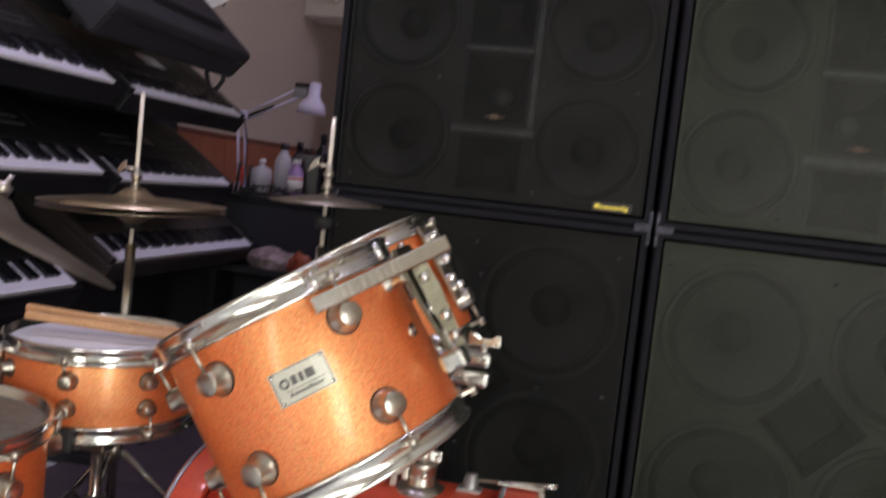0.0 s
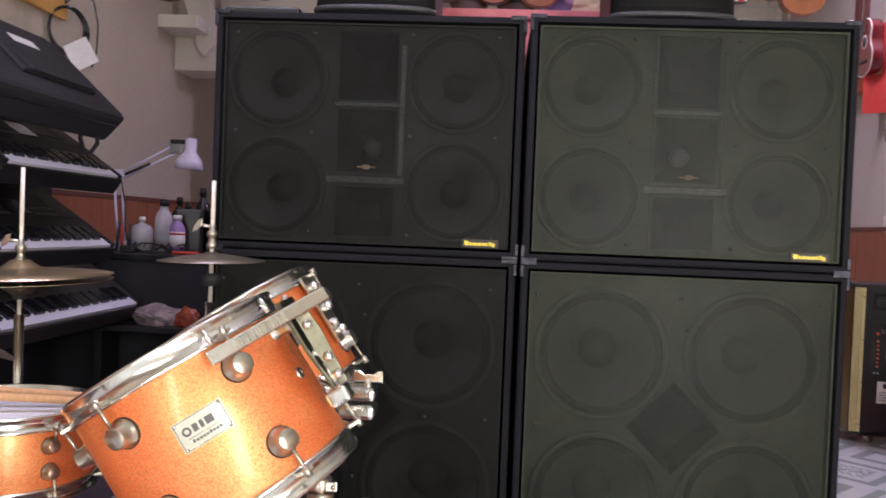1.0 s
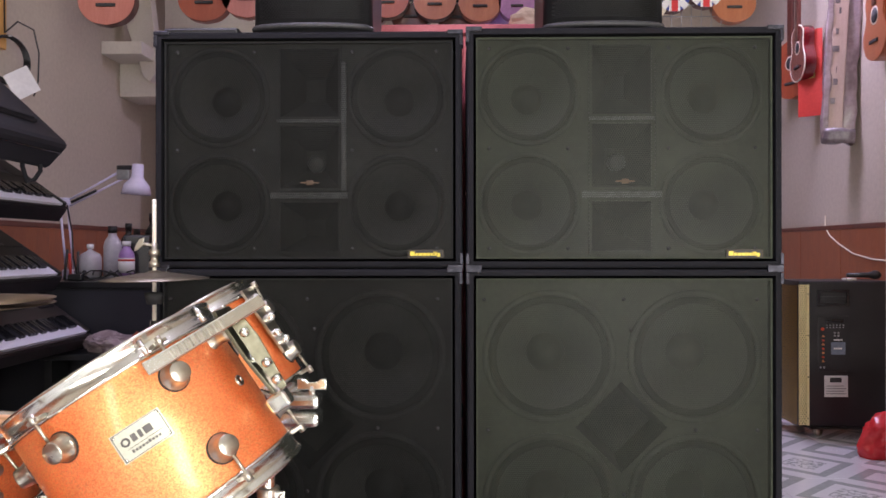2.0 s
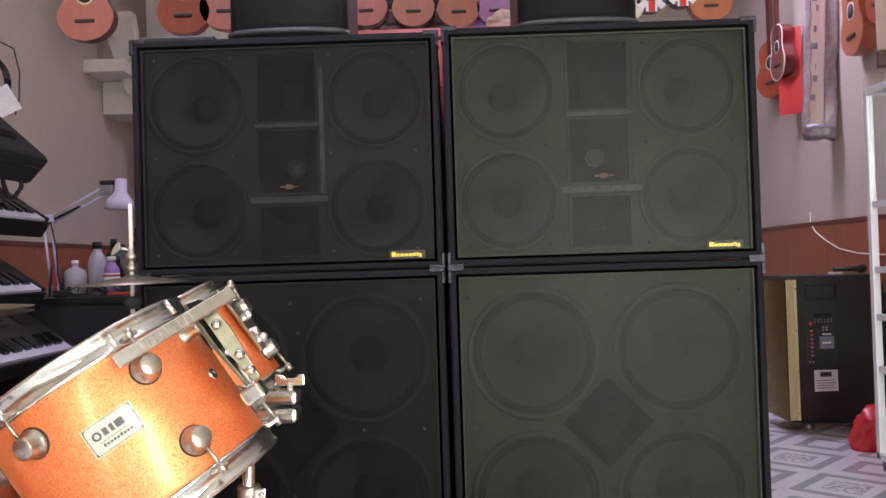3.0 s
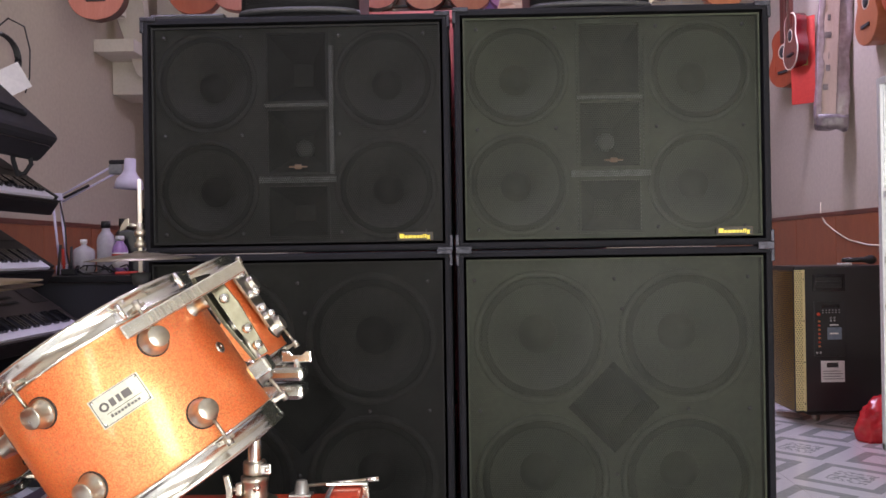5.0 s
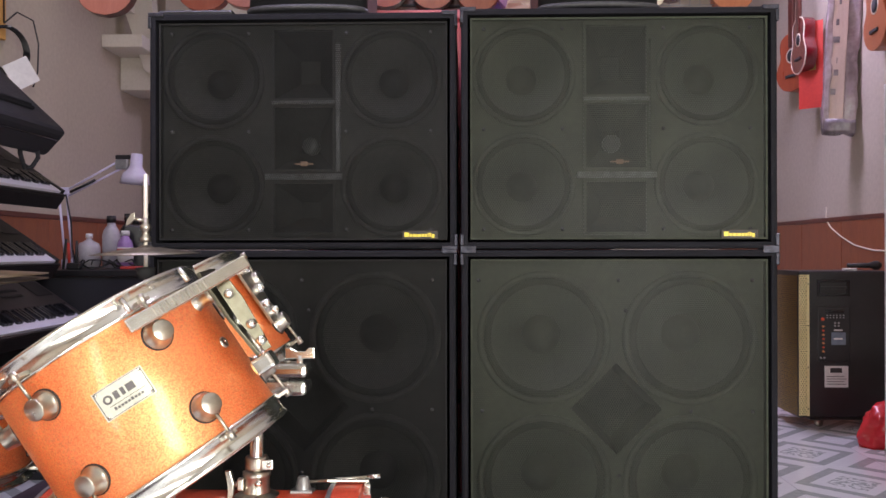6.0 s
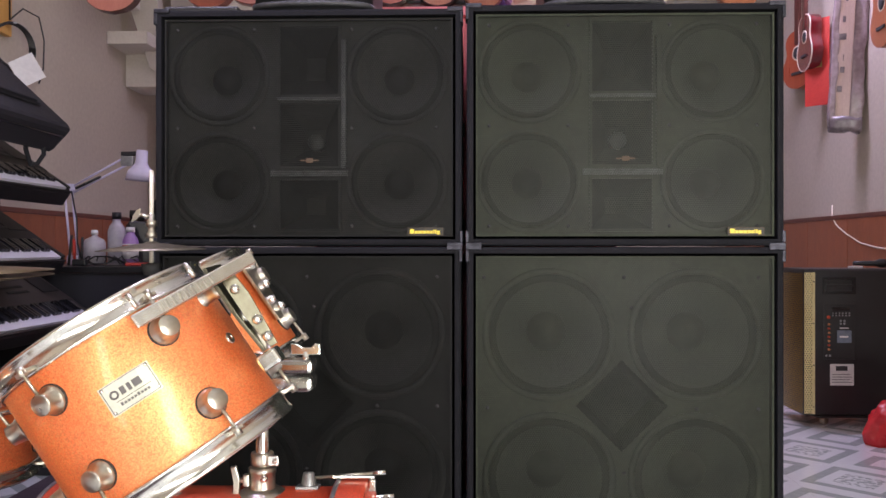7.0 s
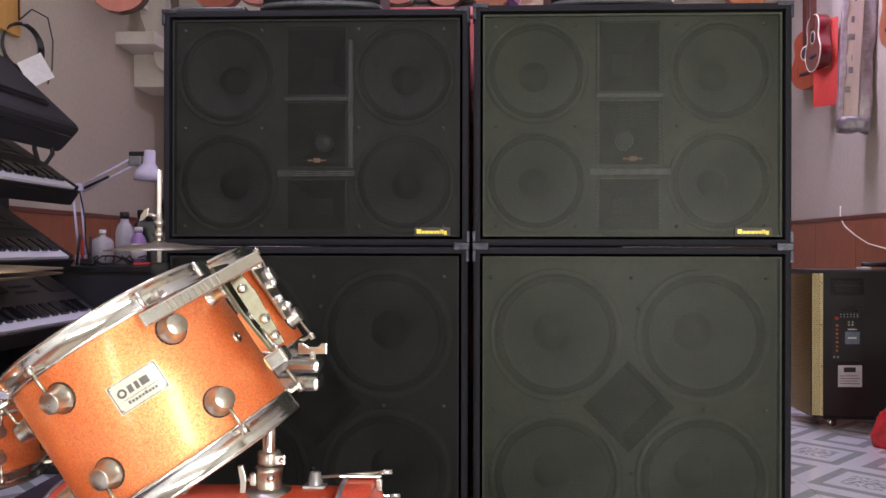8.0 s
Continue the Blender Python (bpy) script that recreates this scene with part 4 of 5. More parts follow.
def hi_hat(m, r, h, top, label, mat, two=True, tilt=2):
    """A hi-hat stand; h is the height of the cymbals, top that of its pull rod."""
    s = thing("hi_hat", m, label, "cymbal", "hi-hats")
    tripod(s, h - 0.09, 0.011, 0.27)
    part("pull_rod", rodm((0, 0, h - 0.1), (0, 0, top), 0.0046, seg=12), CREAM_LIT_ROD, s, "thin steel pull rod")
    part("seat_cup", lathe([(0, h - 0.055), (0.016, h - 0.055), (0.022, h - 0.030), (0.006, h - 0.028)], 24), RUBBER, s)
    t1 = part("top_cymbal", cymbal(r, 1.0 if two else 0.5), mat, s, "bronze cymbal")
    t1.matrix_local = pose(0, 0, h + 0.004, tilt, -tilt, 0)
    if two:
        t2 = part("bottom_cymbal", cymbal(r, 1.0), mat, s, "bronze cymbal")
        t2.matrix_local = pose(0, 0, h - 0.016, 180 + tilt, -tilt, 0)
    c = part("clutch", lathe([(0, h + 0.026), (0.012, h + 0.026), (0.012, h + 0.036), (0.008, h + 0.040), (0.008, h + 0.050), (0.012, h + 0.053), (0.012, h + 0.062), (0.007, h + 0.066), (0.007, h + 0.078), (0, h + 0.08)], 20), NICKEL, s, "nickel clutch with nuts")
    bm = rodm((0, 0, h + 0.072), (-0.022, -0.010, h + 0.076), 0.004)
    slab([(-0.040, h + 0.060), (-0.030, h + 0.064), (-0.020, h + 0.074), (-0.018, h + 0.090), (-0.028, h + 0.086), (-0.036, h + 0.074)], -0.014, -0.008, 0.001, bm)
    part("wing_screw", bm, NICKEL, c, "small wing screw")
    return s


# Cream gleam of the daylight on the steel rods is put into their colour
CREAM_LIT_ROD = surface("cream_lit_steel", (0.72, 0.67, 0.54), (0.84, 0.79, 0.66), 0.35, 0.3)
hi_hat(pose(-1.115, -0.52, 0.012), 0.195, 0.832, 1.070, "bronze hi-hat cymbals on a chrome stand behind the snare drum", CYMBAL, tilt=1.5)
hi_hat(pose(-0.675, -0.54, 0.012), 0.115, 0.882, 1.055, "small thin cymbal on a slim chrome stand beside the toms", CYMBAL_DARK, two=False, tilt=1.0)

# steeply tilted ride cymbal with its stand
rc = thing("ride_cymbal", pose(-1.36, -0.98, 0.012), "tarnished ride cymbal tilted steeply on a boom stand", "cymbal")
tripod(rc, 0.86, 0.011, 0.22)
zc = Vector((0.36, 0.30, 0.88)).normalized()
mc = Matrix.Translation((0.41, -0.18, 0.838)) @ zc.to_track_quat("Z", "Y").to_matrix().to_4x4()
part("cymbal", cymbal(0.20, 1.0), CYMBAL_DARK, rc, "tarnished bronze cymbal").matrix_local = mc
part("boom_arm", rodm((-0.02, 0, 0.85), mc @ Vector((0, 0, -0.02)), 0.007), CHROME, rc, "chrome boom arm")
part("spindle", rodm(mc @ Vector((0, 0, -0.03)), mc @ Vector((0, 0, 0.06)), 0.004), NICKEL, rc)
part("wing_nut", lathe([(0, 0.03), (0.012, 0.03), (0.012, 0.045), (0, 0.05)], 16, mc), NICKEL, rc)

# rug and cables under the kit
bm = boxm(-1.62, -0.08, -1.62, -0.03, 0.0, 0.012, 0.003)
box(bm, -1.62, -0.93, -0.029, 1.28, 0.0, 0.012, 0.003)
solo("rug", bm, MAT_CLOTH, "dark purple-brown rug under the drum kit", "rug")
rng = random.Random(4)
for k in range(5):
    x0, y0 = rng.uniform(-1.1, -0.6), rng.uniform(-0.95, -0.6)
    pts = [(x0 + 0.10 * math.sin(i * 0.7 + k) + 0.03 * i * (1 if k % 2 else -1), y0 + 0.08 * math.cos(i * 0.9 + 2 * k) + 0.015 * i, 0.017) for i in range(14)]
    solo("cable", pipe(pts, 0.0045, 6), BLACK, "black cable lying on the rug", "cable", group="cables on the rug")
solo("plug", lathe([(0, 0), (0.012, 0), (0.014, 0.012), (0.012, 0.03), (0, 0.034)], 16, pose(-0.80, -0.72, 0.026, 90, 0, 30)), WHITE, "white plug lying on the rug", "plug")


# ---- keyboards along the left wall ----
def tilted(x, y, z, tilt=34):
    """Length towards +y, depth up towards the wall, top face towards the room."""
    c, s = math.cos(radians(tilt)), math.sin(radians(tilt))
    m = Matrix(((0, -c, s), (1, 0, 0), (0, s, c))).to_4x4()
    m.translation = (x, y, z)
    return m


def key_mesh(name, w, d, h, mat, bevel):
    return finish(name, boxm(-w / 2, w / 2, 0, d, 0, h, bevel), mat)


def keyboard(m, length, label, depth=0.40, thick=0.075, body=KB_BLACK):
    k = thing("keyboard", m, label, "keyboard", "display keyboards")
    n = 36 if length < 1.0 else 43
    margin = 0.035
    pitch = (length - 2 * margin) / n
    bm = boxm(0, length, 0, depth, -thick, -0.014, 0.006)
    part("case", bm, body, k, "dark plastic case")
    part("control_panel", boxm(0.004, length - 0.004, 0.128, depth - 0.004, -0.0135, 0.012, 0.004), body, k, "sloping control panel")
    part("front_rail", boxm(0.004, length - 0.004, 0.001, 0.012, -0.0135, -0.004, 0.002), body, k)
    for x in (0.004, length - margin + 0.002):
        part("end_block", boxm(x, x + margin - 0.006, 0.013, 0.127, -0.0135, 0.010, 0.003), body, k)
    wk = key_mesh("white_key", pitch - 0.0014, 0.112, 0.018, WHITE_KEY_LIGHT_TINT, 0.0)
    bk = key_mesh("black_key", pitch * 0.62, 0.075, 0.013, BLACK_GLOSS, 0.0)
    for i in range(n):
        o = new("white_key", wk)
        o.parent, o.location = k, (margin + (i + 0.5) * pitch, 0.014, -0.0130)
        if i % 7 in (0, 1, 3, 4, 5) and i < n - 1:
            o = new("black_key", bk)
            o.parent, o.location = k, (margin + (i + 1) * pitch, 0.050, 0.0052)
    scr = part("display", boxm(length * 0.42, length * 0.58, 0.21, 0.29, 0.0122, 0.0145, 0.001), BLACK_GLOSS, k, "dark glossy display")
    for x0, x1 in ((0.03, 0.16), (length - 0.16, length - 0.03)):
        sp = part("speaker_grille", boxm(x0, x1, 0.19, 0.33, 0.0122, 0.0150, 0.002), KB_BLACK, k, "oblong speaker grille")
    bt = finish("button", boxm(0, 0.013, 0, 0.013, 0, 0.0038), GREY_DARK)
    for r in range(2):
        for i in range(8):
            for x in (length * 0.22 + i * 0.02, length * 0.62 + i * 0.02):
                o = new("button", bt)
                o.parent, o.location = k, (x, 0.20 + r * 0.035, 0.0122)
    return k


KX = -1.60
for z, y0, y1 in ((1.145, -0.79, 0.175), (0.870, -0.79, 0.155), (0.540, -0.85, 0.060)):
    keyboard(tilted(KX, y0, z), y1 - y0, "black electronic keyboard tilted on a display stand by the wall")
for z, y0, y1 in ((1.132, 0.215, 1.055), (0.852, 0.185, 1.010)):
    keyboard(tilted(KX, y0, z), y1 - y0, "black electronic keyboard tilted on a tiered stand")
keyboard(tilted(KX + 0.02, 0.16, 0.600, 34), 1.07, "grey-edged electronic keyboard on the lowest tier of a stand", body=KB_BROWN)


def keyboard_stand(y0, y1, zs, label):
    s = thing("keyboard_stand", pose(0, 0, 0), label, "stand", "keyboard stands")
    for y in (y0 + 0.10, y1 - 0.10):
        p = part("post", boxm(-2.06, -2.01, y - 0.02, y + 0.02, 0.0, 1.62, 0.004), BLACK, s, "square black upright")
        part("foot", boxm(-2.10, -1.50, y - 0.025, y + 0.025, 0.0, 0.04, 0.006), BLACK, s)
        for z in zs:
            part("arm", pipe([(-2.03, y, z + 0.12), (-1.85, y, z + 0.03), (-1.74, y, z - 0.045)], 0.010), BLACK, s, "black support arm")
    part("crossbar", boxm(-2.055, -2.015, y0 + 0.12, y1 - 0.12, 0.30, 0.34), BLACK, s)
    part("crossbar", boxm(-2.055, -2.015, y0 + 0.12, y1 - 0.12, 1.50, 1.54), BLACK, s)
    return s


keyboard_stand(-0.80, 0.16, (1.165, 0.88, 0.553), "black tiered metal stand that carries keyboards")
keyboard_stand(0.20, 1.06, (1.152, 0.862, 0.620), "black tiered metal stand with a bag on top")
solo("dust_cloth", boxm(-2.02, -1.98, -0.95, 1.20, 0.02, 1.45, 0.006), FABRIC, "black cloth hung behind the keyboard stands", "cloth")

# instrument bag on the top tier
bag = thing("keyboard_bag", tilted(-1.615, 0.02, 1.292, 43), "black padded nylon instrument bag on top of the stand", "bag")
bm = boxm(0, 0.93, 0, 0.44, -0.030, 0.105, 0.022)
part("body", bm, FABRIC, bag, "padded black nylon body")
part("pocket", boxm(0.30, 0.80, 0.10, 0.40, 0.102, 0.122, 0.009), FABRIC, bag, "flat outer pocket")
part("flap", boxm(0.34, 0.76, 0.10, 0.19, 0.120, 0.130, 0.005), FABRIC, bag, "pocket flap")
part("label_mark", boxm(0.44, 0.60, 0.27, 0.31, 0.1222, 0.1236), PAPER, bag, "pale printed bar")
part("zip", pipe([(0.02, -0.002, 0.06), (0.90, -0.002, 0.06), (0.932, 0.02, 0.06), (0.932, 0.42, 0.06)], 0.004, 6), BLACK_GLOSS, bag, "black zip")
part("strap", pipe([(0.84, 0.01, -0.004), (0.85, -0.012, -0.03), (0.845, -0.02, -0.07), (0.83, -0.01, -0.09), (0.80, 0.03, -0.05), (0.79, 0.06, -0.005)], 0.009, 8), FABRIC, bag, "hanging strap")
part("prop", boxm(0.10, 0.80, 0.10, 0.14, -0.078, -0.031, 0.004), BLACK, bag, "black bar under the bag")

# ---- desk with lamp and bottles ----
dk = thing("desk", pose(0, 0, 0), "black desk covered with small bottles and tools", "desk")
part("top", boxm(-2.24, -1.02, 1.30, 2.15, 0.790, 0.818, 0.004), BLACK, dk, "dark desk top")
part("front_cloth", boxm(-2.22, -1.04, 1.315, 1.33, 0.03, 0.789), FABRIC, dk, "black cloth front")
for x in (-2.2, -1.08):
    for y in (1.36, 2.10):
        part("leg", boxm(x - 0.02, x + 0.02, y - 0.02, y + 0.02, 0.0, 0.789), BLACK, dk)

lamp = thing("desk_lamp", pose(-1.85, 1.60, 0.819), "white jointed desk lamp clamped on the desk", "lamp")
part("clamp", boxm(-0.03, 0.03, -0.02, 0.03, 0.0, 0.045, 0.006), LAMP_LIGHT_TINT, lamp, "white clamp")
bm = bmesh.new()
for dx in (-0.018, 0.018):
    rod(bm, (dx, 0, 0.04), (-0.03 + dx, 0, 0.362), 0.0055)
part("lower_arm", bm, LAMP_LIGHT_TINT, lamp, "pair of white rods")
part("elbow", boxm(-0.055, 0.0, -0.010, 0.010, 0.350, 0.385, 0.004), LAMP_LIGHT_TINT, lamp, "white elbow joint")
bm = rodm((-0.02, 0, 0.365), (0.235, 0, 0.505), 0.0055)
rod(bm, (0.0, 0, 0.345), (0.262, 0, 0.478), 0.0055)
part("upper_arm", bm, LAMP_LIGHT_TINT, lamp, "pair of white rods")
part("spring", rodm((0.01, -0.008, 0.362), (0.13, -0.008, 0.418), 0.006), BLACK, lamp, "dark coil spring")
part("head_joint", boxm(0.225, 0.285, -0.012, 0.012, 0.468, 0.515, 0.004), STEEL, lamp)
part("knob", boxm(0.225, 0.30, -0.010, 0.010, 0.516, 0.536, 0.004), BLACK, lamp, "black tension knob")
part("shade", lathe([(0.019, 0.145), (0.026, 0.142), (0.028, 0.085), (0.036, 0.070), (0.058, 0.045), (0.068, 0.0), (0.066, 0.0), (0.055, 0.044), (0.033, 0.068), (0.0, 0.075)], 36, pose(0.315, 0.0, 0.398, 0, 4, 0)), LAMP_LIGHT_TINT, lamp, "white enamel shade")
part("cable", pipe([(-0.01, -0.008, 0.35), (0.02, -0.02, 0.22), (0.03, -0.03, 0.10), (0.06, -0.05, 0.01)], 0.004, 6), BLACK, lamp, "thin black cable")


def bottle(x, y, r, h, mat, cap, label, neck=0.35):
    b = thing("bottle", pose(x, y, 0.819), label, "bottle", "bottles on the desk")
    part("body", lathe([(0, 0), (r, 0.002), (r, h * 0.62), (r * 0.85, h * 0.72), (r * neck, h * 0.82), (r * neck, h * 0.87), (0, h * 0.87)], 24), mat, b)
    part("cap", lathe([(0, h * 0.872), (r * (neck + 0.08), h * 0.872), (r * (neck + 0.05), h), (0, h)], 20), cap, b, "screw cap")
    return b


bottle(-1.655, 1.62, 0.042, 0.250, CLEAR_PLASTIC, BLACK, "tall milky plastic bottle with a black cap", 0.45)
bottle(-1.735, 1.56, 0.050, 0.165, CLEAR_PLASTIC, WHITE, "squat milky plastic bottle with a pointed white cap", 0.25)
can = bottle(-1.565, 1.56, 0.036, 0.178, VIOLET_CAN, WHITE, "violet spray can with a white cap", 0.5)
part("label_band", lathe([(0.0364, 0.03), (0.0368, 0.03), (0.0368, 0.10), (0.0364, 0.10)], 24, closed=True), PAPER, can, "pale printed band")
part("label_mark", lathe([(0.0369, 0.085), (0.0371, 0.085), (0.0371, 0.094), (0.0369, 0.094)], 24, closed=True), RED_CARD, can)
for x, y, r, h in ((-1.72, 1.80, 0.035, 0.20), (-1.665, 1.84, 0.04, 0.27), (-1.60, 1.78, 0.04, 0.24), (-1.545, 1.84, 0.04, 0.32), (-1.46, 1.80, 0.045, 0.28)):
    bottle(x, y, r, h, BLACK_GLOSS, BLACK, "dark glass bottle at the back of the desk")
bm = boxm(-0.065, 0.065, -0.05, 0.05, 0, 0.21, 0.012)
solo("equipment_box", bm, BLACK, "black equipment box standing on the desk", "box", m=pose(-1.56, 1.70, 0.819, 0, 0, 14))
for k, x in enumerate((-1.80, -1.77, -1.83)):
    solo("screwdriver", rodm((0, 0, 0), (0.01 * (k - 1), 0.01, 0.12 + 0.01 * k), 0.006), INK if k else RED_CARD, "small hand tool standing on the desk", "tool", m=pose(x, 1.50, 0.819), group="tools on the desk")
solo("red_pliers", boxm(-0.06, 0.06, -0.015, 0.015, 0, 0.014, 0.005), RED_CARD, "red-handled tool lying on the desk", "tool", m=pose(-1.48, 1.45, 0.819, 0, 0, 12))
solo("power_adapter", boxm(-0.03, 0.03, -0.022, 0.022, 0, 0.030, 0.006), BLACK, "black power adapter lying on the desk", "adapter", m=pose(-1.74, 1.42, 0.819, 0, 0, 8))
for k in range(5):
    pts = [(-1.78 + 0.028 * i + 0.02 * math.sin(1.3 * i + 2 * k), 1.47 + 0.03 * math.cos(0.9 * i + 1.7 * k) + 0.015 * k, 0.824 + 0.020 * (1 + math.sin(1.1 * i + k))) for i in range(11)]
    solo("desk_cable", pipe([(pts[0][0], pts[0][1], 0.8225)] + pts[1:-1] + [(pts[-1][0], pts[-1][1], 0.8225)], 0.0032, 6), BLACK, "thin black cable tangled on the desk", "cable", group="cables on the desk")


def crumple(name, m, sx, sy, sz, mat, seed, label, category, sub=4, rough=1.0):
    bm = bmesh.new()
    bmesh.ops.create_icosphere(bm, subdivisions=sub, radius=1.0)
    off = Vector((seed * 3.1, seed * 1.7, seed))
    for v in bm.verts:
        c = v.co.copy()
        k = 1 + 0.28 * noise.noise(c * 1.6 + off) + 0.28 * rough * abs(noise.noise(c * 4.2 + off)) - 0.1
        v.co = Vector((c.x * sx * k, c.y * sy * k, max(c.z, -0.55) * sz * k))
    low = min(v.co.z for v in bm.verts)
    for v in bm.verts:
        v.co.z -= low
        if v.co.z < 0.012:
            v.co.z = 0
    for f in bm.faces:
        f.smooth = sub > 4
    return solo(name, bm, mat, label, category, m=m)


tb = thing("side_table", pose(0, 0, 0), "low black table beside the keyboard stand", "table")
part("top", boxm(-1.75, -1.28, 1.10, 1.29, 0.50, 0.525, 0.004), BLACK, tb)
for x in (-1.72, -1.31):
    part("leg", boxm(x - 0.015, x + 0.015, 1.12, 1.27, 0.0, 0.499), BLACK, tb)
crumple("plastic_bag", pose(-1.48, 1.19, 0.526), 0.12, 0.07, 0.05, CLEAR_FILM, 2, "crumpled clear plastic bag on a low table", "bag")
crumple("red_wrapper", pose(-1.36, 1.17, 0.526), 0.05, 0.04, 0.05, UKE_RED, 5, "crumpled red wrapper on a low table", "wrapper", 3)


# ---- by the right wall ----
pa = thing("portable_speaker", pose(1.775, 1.965, 0.0), "tall black portable loudspeaker with gold front grille and control panel", "loudspeaker")
PW, PD, PZ0, PZ1 = 0.43, 0.32, 0.055, 0.795
bm = slab([(-0.066, PZ0), (PW, PZ0), (PW, PZ1 - 0.06), (PW - 0.03, PZ1), (-0.066, PZ1)], 0.0, PD, 0.010)
part("body", bm, BLACK, pa, "black moulded cabinet")
# bowed gold grille that faces across the room
bm = bmesh.new()
cols = []
for i in range(13):
    u = i / 12
    bow = -0.074 - 0.016 * math.sin(math.pi * u)
    cols.append([bm.verts.new((bow, 0.004 + u * (PD - 0.008), z)) for z in (PZ0 + 0.012, PZ1 - 0.022)])
for a, b in zip(cols[:-1], cols[1:]):
    f = bm.faces.new((a[0], b[0], b[1], a[1]))
    f.smooth = True
part("front_grille", bm, GOLD_SHADED, pa, "bowed gold perforated grille")
bm = bmesh.new()
box(bm, -0.030, -0.016, -0.006, 0.0, PZ0 + 0.008, PZ1 - 0.018, 0.002)
rim = part("grille_rim", bm, GOLD_RIM, pa, "pale gold rim strip with screws")
for k in range(4):
    part("screw", lathe([(0.004, 0), (0, 0.002)], 8, pose(-0.023, -0.0065, 0.10 + k * 0.21, 90, 0, 0)), INK, rim)
# flat perforated return of the grille on the side towards the room
part("grille_return", boxm(-0.070, -0.031, -0.0046, -0.004, PZ0 + 0.010, PZ1 - 0.019), GOLD_LIT, pa, "perforated edge of the grille")
part("handle_recess", frame_plate(0.023, 0.185, 0.668, 0.752, 0.014, -0.006, 0.004), BLACK_GLOSS, pa, "recessed carrying handle")
part("handle_bar", boxm(0.038, 0.170, -0.012, -0.002, 0.703, 0.718, 0.004), BLACK, pa)
cp = part("control_panel", boxm(0.028, 0.186, -0.004, 0.004, 0.338, 0.618, 0.003), BLACK, pa, "black amplifier panel with knobs and sockets")
part("panel_slot", boxm(0.066, 0.154, -0.007, -0.0045, 0.584, 0.602, 0.002), BLACK_GLOSS, cp, "dark card slot")
for i in range(7):
    part("knob", lathe([(0.0055, 0), (0.0045, 0.010), (0, 0.011)], 12, pose(0.052, -0.004, 0.390 + i * 0.021, 90, 0, 0)), LED_RED if i % 2 else COPPER, cp, "small orange knob")
part("power_button", lathe([(0.009, 0), (0.008, 0.006), (0, 0.007)], 16, pose(0.050, -0.004, 0.552, 90, 0, 0)), LED_RED, cp, "red power button")
for i in range(6):
    for j in range(2):
        part("socket", lathe([(0.004, 0), (0.003, 0.003), (0, 0.003)], 8, pose(0.072 + i * 0.0165, -0.004, 0.572 - j * 0.012, 90, 0, 0)), STEEL, cp)
for i in range(2):
    for j in range(2):
        part("socket", lathe([(0.006, 0), (0.005, 0.003), (0, 0.003)], 10, pose(0.112 + i * 0.018, -0.004, 0.533 - j * 0.014, 90, 0, 0)), STEEL, cp)
    part("socket", lathe([(0.006, 0), (0.005, 0.003), (0, 0.003)], 10, pose(0.040 + i * 0.018, -0.004, 0.358, 90, 0, 0)), STEEL, cp)
dsp = part("display", boxm(0.092, 0.164, -0.008, -0.0045, 0.423, 0.486, 0.002), GREY_BLUE, cp, "small grey-blue display")
part("display_bar", boxm(0.104, 0.147, -0.0095, -0.0085, 0.450, 0.458), PAPER, dsp)
part("display_bar", boxm(0.106, 0.150, -0.0055, -0.0045, 0.494, 0.500), PAPER, cp)
lb = part("sticker", boxm(0.060, 0.178, -0.0022, -0.0004, 0.208, 0.316), PAPER, pa, "white printed sticker")
part("sticker_bar", boxm(0.088, 0.146, -0.0034, -0.0024, 0.282, 0.306), INK, lb, "dark heading bar")
for i in range(4):
    part("sticker_line", boxm(0.070, 0.168 - 0.01 * (i % 2), -0.0034, -0.0024, 0.223 + i * 0.013, 0.226 + i * 0.013), GREY_PLASTIC, lb)
for x in (0.05, PW - 0.05):
    for y in (0.05, PD - 0.05):
        w = part("caster", lathe([(0, -0.010), (0.020, -0.010), (0.022, 0), (0.020, 0.010), (0, 0.010)], 20, pose(x, y, 0.022, 90, 0, 20)), NICKEL if y < 0.1 and x < 0.1 else RUBBER, pa, "small swivel caster")
        part("fork", boxm(x - 0.016, x + 0.016, y - 0.016, y + 0.016, 0.036, 0.056, 0.003), BLACK, w)
part("corner_pad", boxm(PW - 0.05, PW + 0.006, -0.006, 0.05, PZ0 - 0.006, PZ0 + 0.10, 0.008), BLACK, pa, "thick black corner pad")
part("lower_pad", boxm(-0.01, PW - 0.06, 0.001, PD, PZ0 - 0.012, PZ0 - 0.001, 0.004), BLACK, pa)
solo("microphone", lathe([(0, 0), (0.011, 0.002), (0.014, 0.12), (0.018, 0.135), (0.024, 0.15), (0.024, 0.17), (0.014, 0.185), (0, 0.188)], 20, pose(0, 0, 0, 0, 90, 0)), BLACK, "black microphone lying on the portable loudspeaker", "microphone", m=pose(2.01, 2.10, 0.821, 0, 0, 8))
solo("white_tag", boxm(-0.03, 0.03, -0.02, 0.02, 0, 0.012, 0.003), PAPER, "white paper tag on top of the loudspeaker", "tag", m=pose(1.99, 2.03, 0.796, 0, 0, 15))
solo("black_crate", boxm(-0.05, 0.05, -0.2, 0.2, 0, 0.70, 0.01), BLACK, "narrow black case standing against the wall", "case", m=pose(2.245, 2.22, 0.0))

crumple("red_bag", pose(1.985, 1.60, 0.0, 0, 0, 20), 0.17, 0.12, 0.12, RED_BAG, 7, "crumpled red plastic bag lying on the floor", "bag", 5, 0.35)

